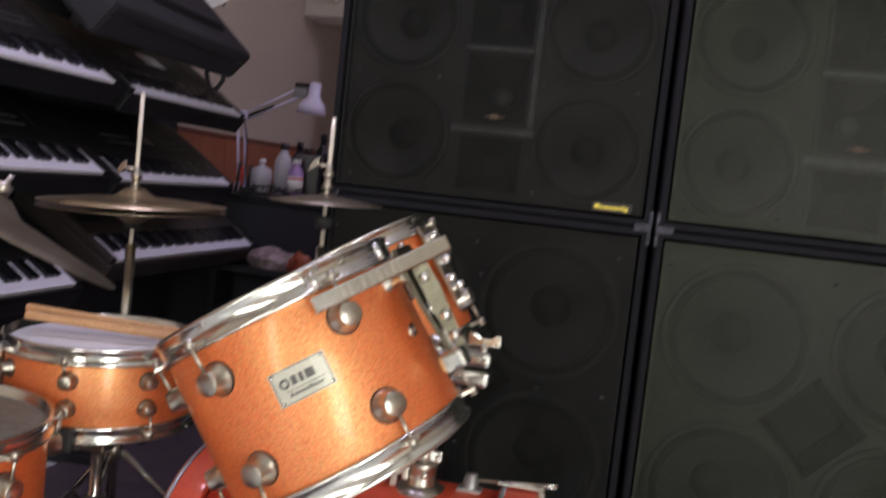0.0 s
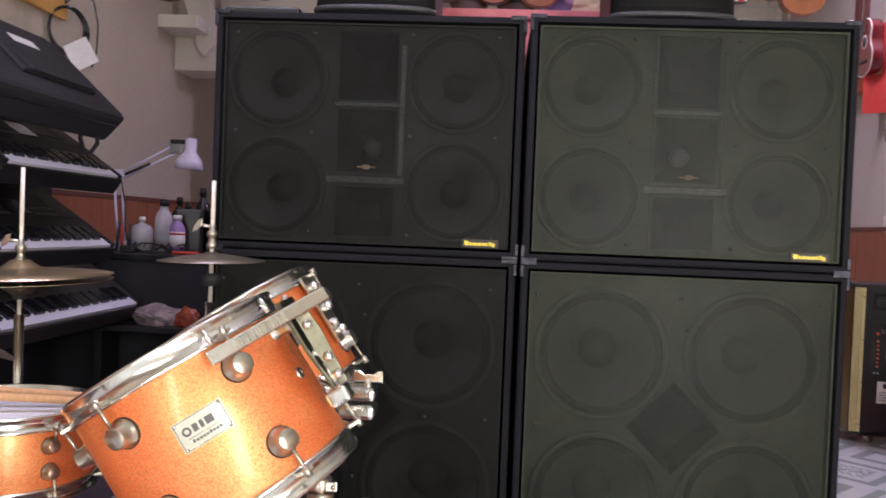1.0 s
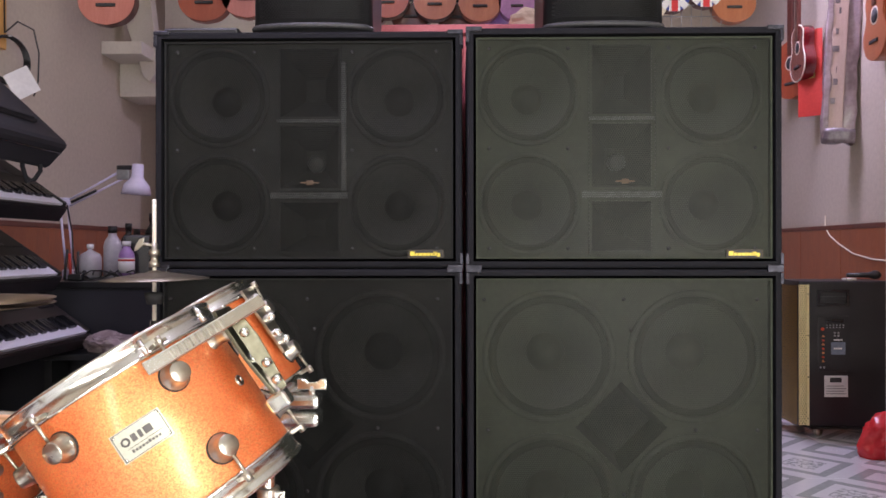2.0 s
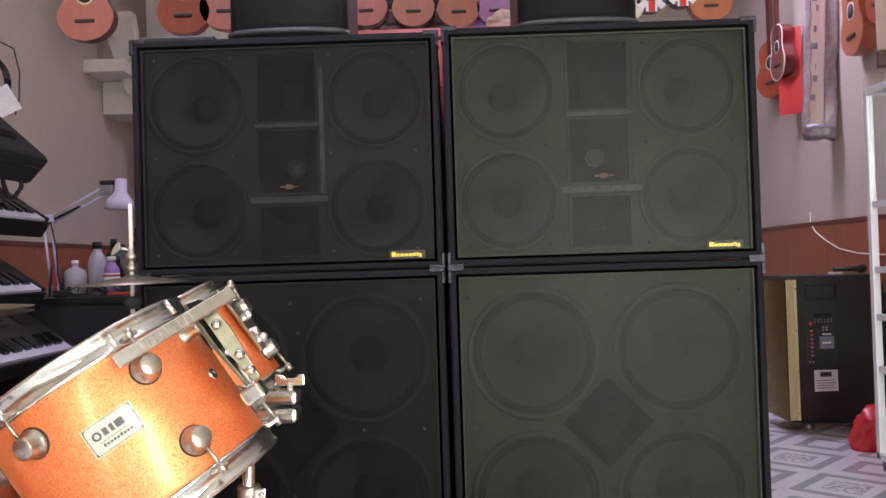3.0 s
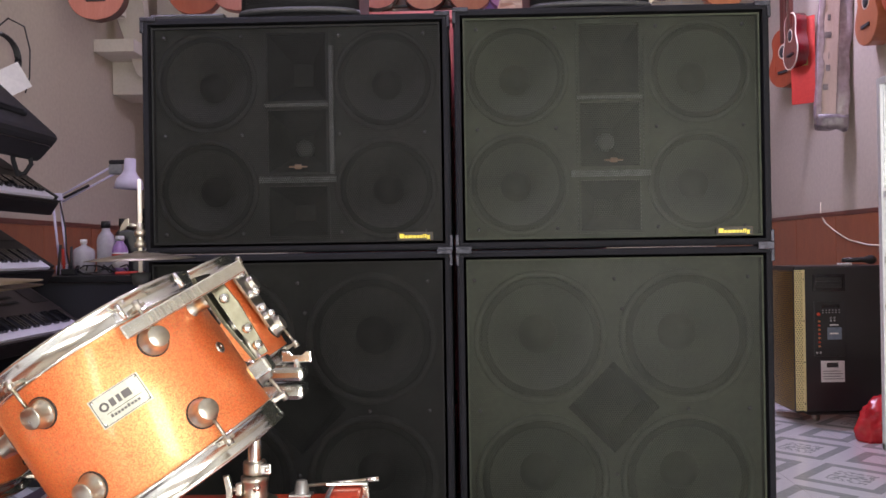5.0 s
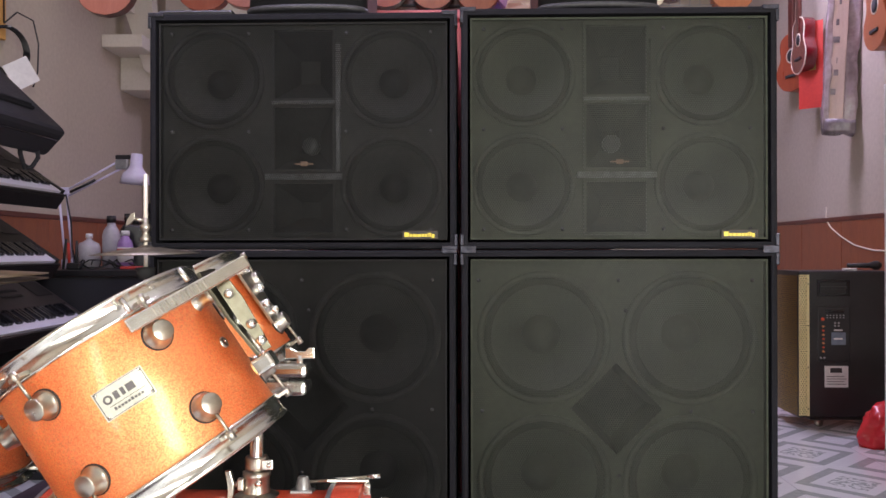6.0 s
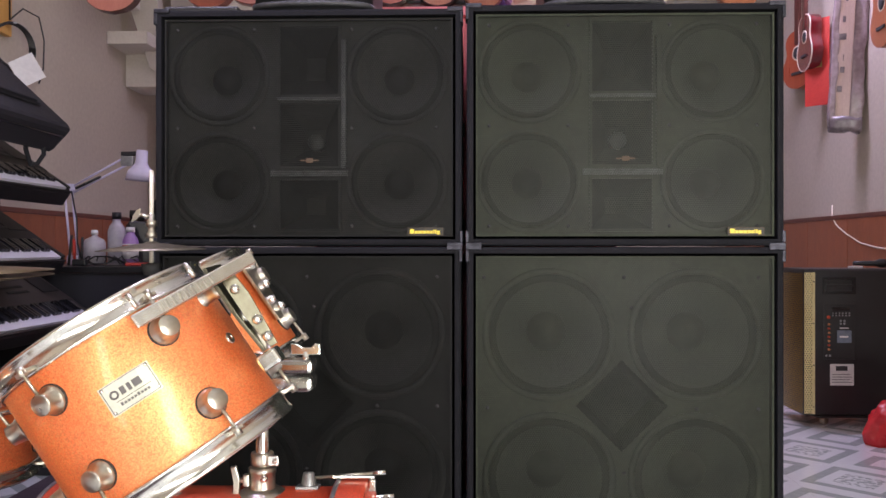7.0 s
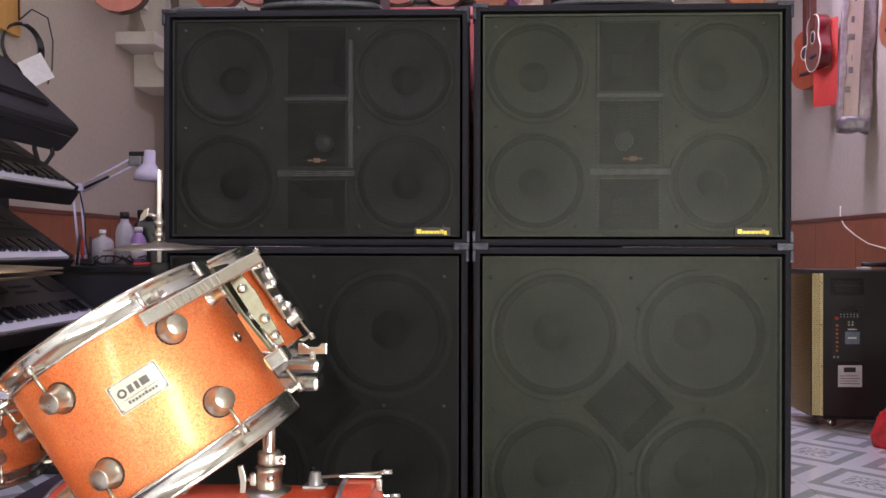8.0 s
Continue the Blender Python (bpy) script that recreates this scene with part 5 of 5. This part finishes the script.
# glass display cabinet along the wall, one corner in view
dc = thing("display_cabinet", pose(1.64, -0.55, 0.0), "white aluminium display cabinet with glass panes and shelves", "cabinet")
CL, CW, CH = 1.46, 0.60, 1.51
for x in (0.0, CW):
    for y in (0.0, CL):
        part("post", boxm(x - 0.014, x + 0.014, y - 0.014, y + 0.014, 0.115, CH, 0.003), ALU, dc, "white aluminium post")
for z0 in (0.115, CH):
    for x in (0.0, CW):
        part("rail", boxm(x - 0.014, x + 0.014, 0.015, CL - 0.015, z0 - 0.002, z0 + 0.026, 0.003), ALU, dc, "white aluminium rail")
    for y in (0.0, CL):
        part("rail", boxm(-0.014, CW + 0.014, y - 0.0145, y + 0.0145, z0 - 0.002, z0 + 0.0262, 0.003), ALU, dc, "white aluminium rail")
part("top_panel", boxm(0.015, CW - 0.015, 0.015, CL - 0.015, CH + 0.004, CH + 0.020), WHITE, dc)
part("base_panel", boxm(0.0, CW, 0.0, CL, 0.070, 0.112, 0.004), GREY_PLASTIC, dc, "grey base board")
for z in (0.46, 0.66, 0.84, 1.09):
    sh = part("shelf", boxm(0.015, CW - 0.02, 0.016, CL - 0.016, z, z + 0.008), SHELF, dc, "pale shelf")
    part("shelf_rail", boxm(-0.008, 0.014, 0.015, CL - 0.015, z - 0.012, z + 0.012, 0.002), ALU, sh, "white shelf edge")
for x, nm in ((0.0, "front_pane"), ):
    g = part(nm, boxm(x - 0.003, x + 0.001, 0.016, CL - 0.016, 1.116, CH - 0.004), GLASS, dc, "clear sliding glass pane")
    g.visible_shadow = False
for x in (0.03, CW - 0.03):
    for y in (0.05, CL - 0.03):
        part("caster", lathe([(0, -0.012), (0.026, -0.012), (0.030, 0), (0.026, 0.012), (0, 0.012)], 20, pose(x, y, 0.030, 90, 0, 70)), CREAM, dc, "pale caster wheel")
        part("caster_fork", boxm(x - 0.02, x + 0.02, y - 0.016, y + 0.016, 0.045, 0.070, 0.003), STEEL, dc)
rng = random.Random(11)
for z in (0.668, 0.848):
    for k in range(4):
        y = 0.30 + k * 0.16
        solo("small_carton", boxm(-0.06, 0.06, -0.05, 0.05, 0, 0.05 + 0.05 * rng.random(), 0.003), rng.choice((PAPER, GREEN_CARD, GREY_PLASTIC)), "small printed carton on a cabinet shelf", "box", m=pose(1.80 + 0.1 * rng.random(), y - 0.05, z), group="cartons in the cabinet")
crumple("black_bundle", pose(1.80, 0.70, 0.128), 0.13, 0.14, 0.16, FABRIC, 3, "black cloth bundle on the lowest shelf of the cabinet", "cloth")

# cable on the right wall
solo("wall_cable", pipe([(2.293, 3.02, 1.17), (2.290, 3.02, 1.10), (2.285, 2.94, 1.04), (2.282, 2.80, 0.985), (2.282, 2.62, 0.93), (2.284, 2.40, 0.90), (2.285, 2.1, 0.89)], 0.0042, 8), CREAM, "pale cable hanging along the wall", "cable")


def wrinkled(x0, x1, y0, y1, z0, z1, amp, seed):
    """A soft box with folds."""
    bm = boxm(x0, x1, y0, y1, z0, z1)
    n = max(2, int((z1 - z0) / 0.05))
    tall = [e for e in bm.edges if abs(e.verts[0].co.z - e.verts[1].co.z) > 1e-6]
    bmesh.ops.subdivide_edges(bm, edges=tall, cuts=n, use_grid_fill=True)
    rest = [e for e in bm.edges if abs(e.verts[0].co.z - e.verts[1].co.z) < 1e-6]
    bmesh.ops.subdivide_edges(bm, edges=rest, cuts=3, use_grid_fill=True)
    for v in bm.verts:
        q = v.co * 14 + Vector((seed * 7, seed * 3, 0))
        v.co += noise.noise_vector(Vector((q.x, q.y, q.z * 0.6))) * amp
    for f in bm.faces:
        f.smooth = True
    return bm


# ---- guitars ----
def guitar_outline(w, h, waist=0.72, upper=0.78):
    """Half widths of a waisted body of width w and height h, bottom at z = 0."""
    pts = []
    n = 40
    for i in range(n):
        t = i / (n - 1)
        low = math.sqrt(max(0.0, 1 - ((t - 0.33) / 0.33) ** 2)) if t < 0.33 else 1.0
        if t < 0.33:
            k = low
        elif t < 0.62:
            k = 1 + (waist - 1) * (0.5 - 0.5 * math.cos(math.pi * (t - 0.33) / 0.29))
        elif t < 0.80:
            k = waist + (upper - waist) * (0.5 - 0.5 * math.cos(math.pi * (t - 0.62) / 0.18))
        else:
            k = upper * math.sqrt(max(0.0, 1 - ((t - 0.80) / 0.20) ** 2))
        pts.append((max(k, 0.02) * w / 2, t * h))
    return [(x, z) for x, z in pts] + [(-x, z) for x, z in pts[::-1]]


def guitar(m, w, h, top, side, label, depth=0.07, flag=False, binding=None, category="guitar"):
    g = thing("guitar", m, label, category, "hanging guitars")
    o = guitar_outline(w, h)
    part("body", slab(o, 0.002, depth, 0.004), side, g, "waisted wooden body")
    part("soundboard", slab([(x * 0.985, h * 0.007 + z * 0.986) for x, z in o], -0.002, 0.0015), top, g, "thin wooden top")
    if binding:
        o2 = [(x * 1.0, z) for x, z in o]
        part("binding", pipe([(x, 0.0, z) for x, z in o2] + [(o2[0][0], 0.0, o2[0][1])], 0.004, 6), binding, g, "cream edge binding")
    hole = part("rosette", lathe([(w * 0.135, 0.0022), (w * 0.165, 0.0026), (w * 0.165, 0.002)], 28, pose(0, 0, h * 0.60, 90, 0, 0)), CREAM, g, "pale rosette ring")
    part("sound_hole", lathe([(0, 0.0024), (w * 0.135, 0.0024), (w * 0.135, 0.002)], 28, pose(0, 0, h * 0.60, 90, 0, 0)), INK, g, "dark sound hole")
    part("bridge", boxm(-w * 0.17, w * 0.17, -0.012, -0.002, h * 0.24, h * 0.285, 0.003), INK, g, "dark wooden bridge")
    nk = part("neck", boxm(-0.022, 0.022, -0.010, 0.016, h * 0.74, h * 1.75, 0.004), UKE_DARK, g, "long dark neck")
    part("headstock", slab([(-0.024, h * 1.75), (0.024, h * 1.75), (0.034, h * 1.98), (-0.034, h * 1.98)], -0.002, 0.014, 0.003), side, g, "headstock")
    for i in range(2):
        for sx in (-1, 1):
            part("tuning_peg", rodm((sx * 0.030, 0.006, h * (1.81 + 0.08 * i)), (sx * 0.048, 0.006, h * (1.81 + 0.08 * i)), 0.005, seg=8), NICKEL, g)
    if flag:
        bm = bmesh.new()
        for a, b in (((-0.38, 0.10), (0.38, 0.62)), ((-0.38, 0.62), (0.38, 0.10))):
            A, B = Vector((a[0] * w, 0, a[1] * h)), Vector((b[0] * w, 0, b[1] * h))
            n = Vector((-(B - A).z, 0, (B - A).x)).normalized() * 0.016
            slab([((A + n).x, (A + n).z), ((B + n).x, (B + n).z), ((B - n).x, (B - n).z), ((A - n).x, (A - n).z)], -0.0035, -0.0025, 0, bm)
        part("white_saltire", bm, WHITE, g, "white diagonal stripes")
        bm = slab([(-0.026, 0.01 * h), (0.026, 0.01 * h), (0.026, 0.93 * h), (-0.026, 0.93 * h)], -0.0050, -0.0040)
        slab([(-0.46 * w, 0.27 * h), (0.46 * w, 0.27 * h), (0.46 * w, 0.45 * h), (-0.46 * w, 0.45 * h)], -0.0058, -0.0051, 0, bm)
        part("white_cross", bm, WHITE, g)
        bm = slab([(-0.015, 0.01 * h), (0.015, 0.01 * h), (0.015, 0.93 * h), (-0.015, 0.93 * h)], -0.0070, -0.0060)
        slab([(-0.46 * w, 0.31 * h), (0.46 * w, 0.31 * h), (0.46 * w, 0.41 * h), (-0.46 * w, 0.41 * h)], -0.0080, -0.0071, 0, bm)
        part("red_cross", bm, FLAG_RED, g, "red upright cross")
    return g


# rail from the ceiling that the small guitars hang from
rl = thing("hanging_rail", pose(0, 0, 0), "black steel rail hung from the ceiling for guitars", "rail")
part("bar", rodm((-2.0, 1.60, 2.80), (1.75, 1.60, 2.80), 0.012), BLACK, rl)
for x in (-1.9, -0.7, 0.5, 1.7):
    part("drop_rod", rodm((x, 1.60, 2.80), (x, 1.60, ZC), 0.006), BLACK, rl)
GY = 1.56
HANG = (
    (-1.66, 2.005, 0.27, 0.36, UKE_PINK, UKE_DARK, False, "rose-topped small guitar hanging from a rail"),
    (-1.20, 2.020, 0.25, 0.34, UKE_RED, UKE_RED, False, "mahogany ukulele hanging from a rail"),
    (-1.00, 2.035, 0.25, 0.34, UKE_PINK, UKE_RED, False, "rose-topped ukulele hanging from a rail"),
    (-0.345, 2.03, 0.20, 0.28, UKE_RED, UKE_DARK, False, "brown ukulele hanging from a rail"),
    (-0.125, 2.02, 0.20, 0.28, UKE_ORANGE, UKE_DARK, False, "sunburst brown ukulele hanging from a rail"),
    (0.085, 2.01, 0.20, 0.28, UKE_ORANGE, UKE_ORANGE, False, "orange wooden ukulele hanging from a rail"),
    (0.255, 2.015, 0.17, 0.26, UKE_VIOLET, UKE_VIOLET, False, "violet ukulele hanging from a rail"),
    (0.98, 2.050, 0.145, 0.22, FLAG_BLUE, UKE_DARK, True, "blue ukulele painted with a red and white cross"),
    (1.125, 2.070, 0.145, 0.22, FLAG_BLUE, UKE_DARK, True, "blue ukulele painted with a red and white cross"),
    (0.885, 2.02, 0.13, 0.22, CREAM, CREAM, False, "pale ukulele hanging from a rail"),
    (1.255, 2.00, 0.20, 0.27, UKE_ORANGE, UKE_ORANGE, False, "orange wooden ukulele hanging from a rail"),
)
for x, z, w, h, top, side, fl, lab in HANG:
    g = guitar(pose(x, GY, z), w, h, top, side, lab, 0.055, fl, category="ukulele")
    part("cord", rodm((0, 0.022, h * 1.75), (0, 0.04, 2.80 - z), 0.003, seg=6), INK, g, "black hanging cord")

for x, z in ((-0.24, 1.985), (-0.02, 1.98), (-0.45, 2.0)):
    g = guitar(pose(x, GY + 0.075, z), 0.20, 0.28, UKE_DARK, UKE_DARK, "dark brown ukulele hanging behind the others", 0.05, category="ukulele")
    part("cord", rodm((0, 0.018, 0.49), (0, -0.03, 2.80 - z), 0.003, seg=6), INK, g, "black hanging cord")
# Added flat panel whose violet colour stands in for the glow there
solo("violet_poster", boxm(0.09, 0.40, 1.690, 1.696, 1.75, 2.79), VIOLET_GLOW, "added panel painted as the violet glow behind the ukuleles", "poster")
wg = thing("wire_basket", pose(1.04, 1.585, 1.93), "chrome wire grid hung from the rail", "basket")
for x in (-0.16, 0.162):
    part("hanger", rodm((x, 0.005, 0.16), (x, 0.012, 0.88), 0.002, seg=6), STEEL, wg)
for i in range(8):
    part("wire", rodm((-0.16 + i * 0.046, 0, 0), (-0.16 + i * 0.046, 0, 0.16), 0.002, seg=6), STEEL, wg)
for k in range(4):
    part("wire", rodm((-0.16, 0, 0.002 + k * 0.052), (0.162, 0, 0.002 + k * 0.052), 0.002, seg=6), STEEL, wg)

# right wall: hanging guitars, seen almost edge on
guitar(pose(2.215, 3.38, 1.965, 0, 0, -72), 0.30, 0.40, UKE_RED, UKE_ORANGE, "brown guitar hanging on the wall", 0.08)
guitar(pose(2.16, 3.12, 2.03, 0, 0, -92), 0.26, 0.36, UKE_RUBY, UKE_RUBY, "ruby lacquered guitar with cream binding hanging on the wall", 0.07, binding=CREAM)
guitar(pose(2.19, 2.17, 1.955, 0, 0, -94), 0.30, 0.40, UKE_ORANGE, UKE_ORANGE, "orange wooden guitar hanging on the wall", 0.09)
guitar(pose(2.19, 1.88, 2.05, 0, 0, -94), 0.30, 0.40, UKE_RED, UKE_ORANGE, "reddish guitar hanging on the wall", 0.09)
pc = thing("printed_card", pose(2.215, 3.06, 1.80, 0, 0, -42), "printed red and yellow card hanging on the wall", "card")
part("sheet", boxm(-0.075, 0.075, 0.0, 0.003, 0.0, 0.55), RED_CARD, pc)
part("print", boxm(-0.05, 0.03, -0.003, -0.001, 0.24, 0.36), GREEN_CARD, pc, "yellow-green printed field")

wc = thing("wrapped_fretboard", pose(2.165, 2.60, 1.575, 0, 3, -16), "long pale wooden neck wrapped in clear plastic film, hanging", "instrument part")
part("wood", boxm(-0.045, 0.035, -0.028, 0.020, 0.07, 1.25, 0.004), PALE_WOOD, wc, "pale wooden board")
part("film", wrinkled(-0.072, -0.040, -0.030, 0.062, 0.03, 1.25, 0.012, 1), CLEAR_FILM, wc, "folded greyish plastic film")
part("film", wrinkled(0.030, 0.105, -0.016, 0.062, 0.02, 1.25, 0.020, 2), CLEAR_FILM, wc, "folded greyish plastic film")
part("film_end", wrinkled(-0.070, 0.100, -0.040, 0.060, 0.0, 0.070, 0.026, 3), FILM_DARK, wc, "bunched dark end of the film")
for k, z in enumerate((0.22, 0.33, 0.40, 0.52, 0.62, 0.74, 0.80, 0.92)):
    part("print_mark", boxm(-0.040 + 0.012 * (k % 3), -0.012 + 0.008 * (k % 2), -0.0305, -0.0285, z, z + 0.035), FILM_DARK, wc, "grey printed bar")
part("hook", rodm((0, 0.02, 1.25), (0.06, 0.16, 1.30), 0.004), STEEL, wc)

wb = thing("wrapped_board", pose(2.12, 1.66, 1.78, 0, 0, -20), "pale board with a dark end hanging beside the guitars", "instrument part")
part("wood", boxm(-0.05, 0.05, -0.02, 0.02, 0.08, 1.1, 0.004), PALE_WOOD, wb)
part("dark_end", boxm(-0.056, 0.056, -0.026, 0.026, 0.0, 0.079, 0.008), UKE_DARK, wb, "dark wooden end")
part("hook", rodm((0, 0.0, 1.1), (0.10, 0.17, 1.16), 0.004), STEEL, wb)

# ---- behind and on the stacks ----
pk = thing("pink_cupboard", pose(0, 0.70, 0.0), "pink enamelled steel cupboard behind the loudspeakers", "cupboard")
part("carcass", boxm(-0.55, 0.55, 0.02, 0.40, 0.02, 1.735, 0.006), PINK, pk)
part("top_lip", boxm(-0.57, 0.57, -0.005, 0.42, 1.738, 1.772, 0.006), PINK, pk, "projecting pink top edge")
part("door", boxm(-0.545, -0.004, 0.002, 0.018, 0.06, 1.72, 0.003), PINK, pk)
dr = part("door", boxm(0.004, 0.545, 0.002, 0.018, 0.06, 1.72, 0.003), PINK, pk)
for z in (0.35, 0.95, 1.30):
    part("hinge", boxm(-0.012, 0.0, -0.004, 0.0018, z, z + 0.05), INK, dr, "dark hinge")
crumple("paper_bundle", pose(0.245, 0.76, 1.773), 0.075, 0.05, 0.045, CREAM_PAPER, 9, "crumpled cream paper on the pink cupboard", "paper", 3)

def stage_monitor(m, label):
    s = thing("monitor_speaker", m, label, "loudspeaker", "speakers on the stacks")
    o = [(-0.175, 0.34)] + [(-0.175 * math.cos(math.pi * i / 20), 0.060 - 0.072 * math.sin(math.pi * i / 20) ** 0.6) for i in range(21)] + [(0.175, 0.34)]
    bm = bmesh.new()
    lo, hi = [bm.verts.new((x, y, 0.010)) for x, y in o], [bm.verts.new((x, y, 0.62)) for x, y in o]
    n = len(o)
    for i in range(n):
        f = bm.faces.new((lo[i], lo[(i + 1) % n], hi[(i + 1) % n], hi[i]))
        f.smooth = 0 < i < n - 2
    bm.faces.new(lo[::-1])
    bm.faces.new(hi)
    part("body", bm, BLACK, s, "black moulded speaker body")
    bm = bmesh.new()
    o2 = [(x * 0.95, y - 0.006) for x, y in o[3:20]]
    lo, hi = [bm.verts.new((x, y, 0.052)) for x, y in o2], [bm.verts.new((x, y, 0.58)) for x, y in o2]
    for i in range(len(o2) - 1):
        f = bm.faces.new((lo[i], lo[i + 1], hi[i + 1], hi[i]))
        f.smooth = True
    part("grille", bm, GRILLE_DARK, s, "bowed perforated grille")
    bm = bmesh.new()
    o3 = [(x * 0.99, y - 0.008) for x, y in o[1:22]]
    part("lower_trim", pipe([(x, y, 0.030) for x, y in o3], 0.009, 8), GREY_DARK, s, "dark rounded lower trim")
    for x in (-0.13, 0.13):
        for y in (0.05, 0.28):
            part("foot", lathe([(0, 0.0), (0.018, 0.0), (0.016, 0.0098), (0, 0.0098)], 12, pose(x, y, 0)), RUBBER, s)
    return s


stage_monitor(pose(-0.445, 0.10, 1.578), "black moulded loudspeaker standing on a speaker cabinet")
stage_monitor(pose(0.412, 0.10, 1.578), "black moulded loudspeaker standing on a speaker cabinet")
solo("flat_mixer", boxm(-0.12, 0.10, -0.1, 0.1, 0, 0.03, 0.006), BLACK, "flat black box lying on a speaker cabinet", "box", m=pose(-0.76, 0.20, 1.578))

# ---- stairs at the back of the left wall ----
st = thing("staircase", pose(0, 0, 0), "cream concrete stairs rising along the wall", "stairs", kind="structure")
for k in range(5):
    x0 = XL + 0.001
    z = 1.965 + 0.215 * (k - 0)
    y = 3.20 - 0.29 * k
    part("step", boxm(x0, x0 + 0.34 - 0.085 * k if k < 2 else x0 + 0.2, y - 0.02, y + 0.30, z, z + (0.215 if k == 0 else 0.08), 0.004), STEP, st)
bm = slab([(-2.24, 2.62), (-2.02, 2.62), (-1.96, 2.13), (-2.02, 2.05), (-2.06, 2.08)], 3.10, 3.20, 0.004)
part("stringer", bm, STEP, st, "sloping stair soffit")
part("soffit", boxm(-2.06, -1.2, 3.5, 3.6, 0.0, 3.29), STEP, st, "plain wall under the stairs")

# ---- on the left wall ----
pn = thing("pine_board", pose(0, 0, 0), "yellow pine board fixed to the wall", "board")
part("plank", boxm(-2.245, -2.215, 1.52, 1.72, 1.93, 3.1, 0.004), YELLOW_WOOD, pn)
part("plank", boxm(-2.245, -2.210, 1.22, 1.518, 1.93, 3.1, 0.004), YELLOW_WOOD, pn)
cc = thing("cable_coil", pose(-2.185, 1.68, 1.880, 0, 0, -25), "black cable coiled on a hook on the wall", "cable")
for k in range(4):
    pts = [(0.005 * k - 0.01, (0.098 + 0.005 * k) * math.cos(a), (0.105 + 0.004 * k) * math.sin(a) - 0.003 * k) for a in [2 * math.pi * i / 32 for i in range(33)]]
    part("loop", pipe(pts, 0.006, 6), BLACK, cc)
part("loose_end", pipe([(0.0, -0.02, 0.12), (0.0, 0.05, 0.19), (0.0, 0.14, 0.17), (0.0, 0.17, 0.06), (0.0, 0.165, -0.08), (0.0, 0.14, -0.16)], 0.004, 6), BLACK, cc)
part("loose_end", pipe([(0.0, -0.02, 0.12), (0.0, -0.025, 0.5), (0.0, -0.03, 1.1)], 0.004, 6), BLACK, cc)
part("hook", rodm((-0.058, -0.03, 0.107), (0.020, 0, 0.107), 0.005), STEEL, cc)
solo("white_card", boxm(-0.003, 0.003, -0.065, 0.065, -0.065, 0.065), PAPER, "white square card hanging askew on the wall", "card", m=pose(-2.130, 1.70, 1.765, 32, 0, -40))

# ---- dado panels and floor tiles ----
ZD = 1.075
for side, x0, x1 in (("left", XL + 0.001, XL + 0.011), ("right", XR - 0.011, XR - 0.001)):
    w = structure("dado_" + side, boxm(x0 if side == "left" else x1 - 0.004, x0 + 0.004 if side == "left" else x1, YF, YB, 0.0, ZD), GROUT, "brown tiled dado on the wall", "dado")
    me = finish("panel", boxm(-0.003, 0.003, -0.2985, 0.2985, -0.2685, 0.2685, 0.0015), DADO)
    for j in range(15):
        for i in range(2):
            o = new("panel", me)
            o.parent = w
            o.location = ((x0 + 0.008) if side == "left" else (x1 - 0.008), YF + 0.3 + 0.6 * j, 0.269 + 0.538 * i)
    structure("trim_" + side, boxm(XL + 0.001 if side == "left" else XR - 0.016, XL + 0.016 if side == "left" else XR - 0.001, YF, YB, ZD + 0.001, ZD + 0.028, 0.003), DADO_CAP, "dark brown dado cap", "trim")

floor_ob = bpy.data.objects["floor"]
T = 0.5
me = finish("tile", boxm(-T / 2 + 0.0012, T / 2 - 0.0012, -T / 2 + 0.0012, T / 2 - 0.0012, -0.012, 0.0), TILE)
for i in range(10):
    for j in range(19):
        x, y = XL + 0.02 + T * (i + 0.5), YF + T * (j + 0.5)
        if x > XR or y > YB:
            continue
        o = new("tile", me)
        o.parent, o.location = floor_ob, (x, y, 0)

# unseen fixture added to hold the assumed tube over the back
fx = thing("ceiling_light", pose(1.45, 2.55, 3.30), "long white tube light added under the ceiling, out of view", "lamp", "tube lights")
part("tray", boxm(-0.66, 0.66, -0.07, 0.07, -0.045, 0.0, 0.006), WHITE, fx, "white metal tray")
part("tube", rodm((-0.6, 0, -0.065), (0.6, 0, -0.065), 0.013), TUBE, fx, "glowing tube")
# added copy that goes with the fill lamp above the drums
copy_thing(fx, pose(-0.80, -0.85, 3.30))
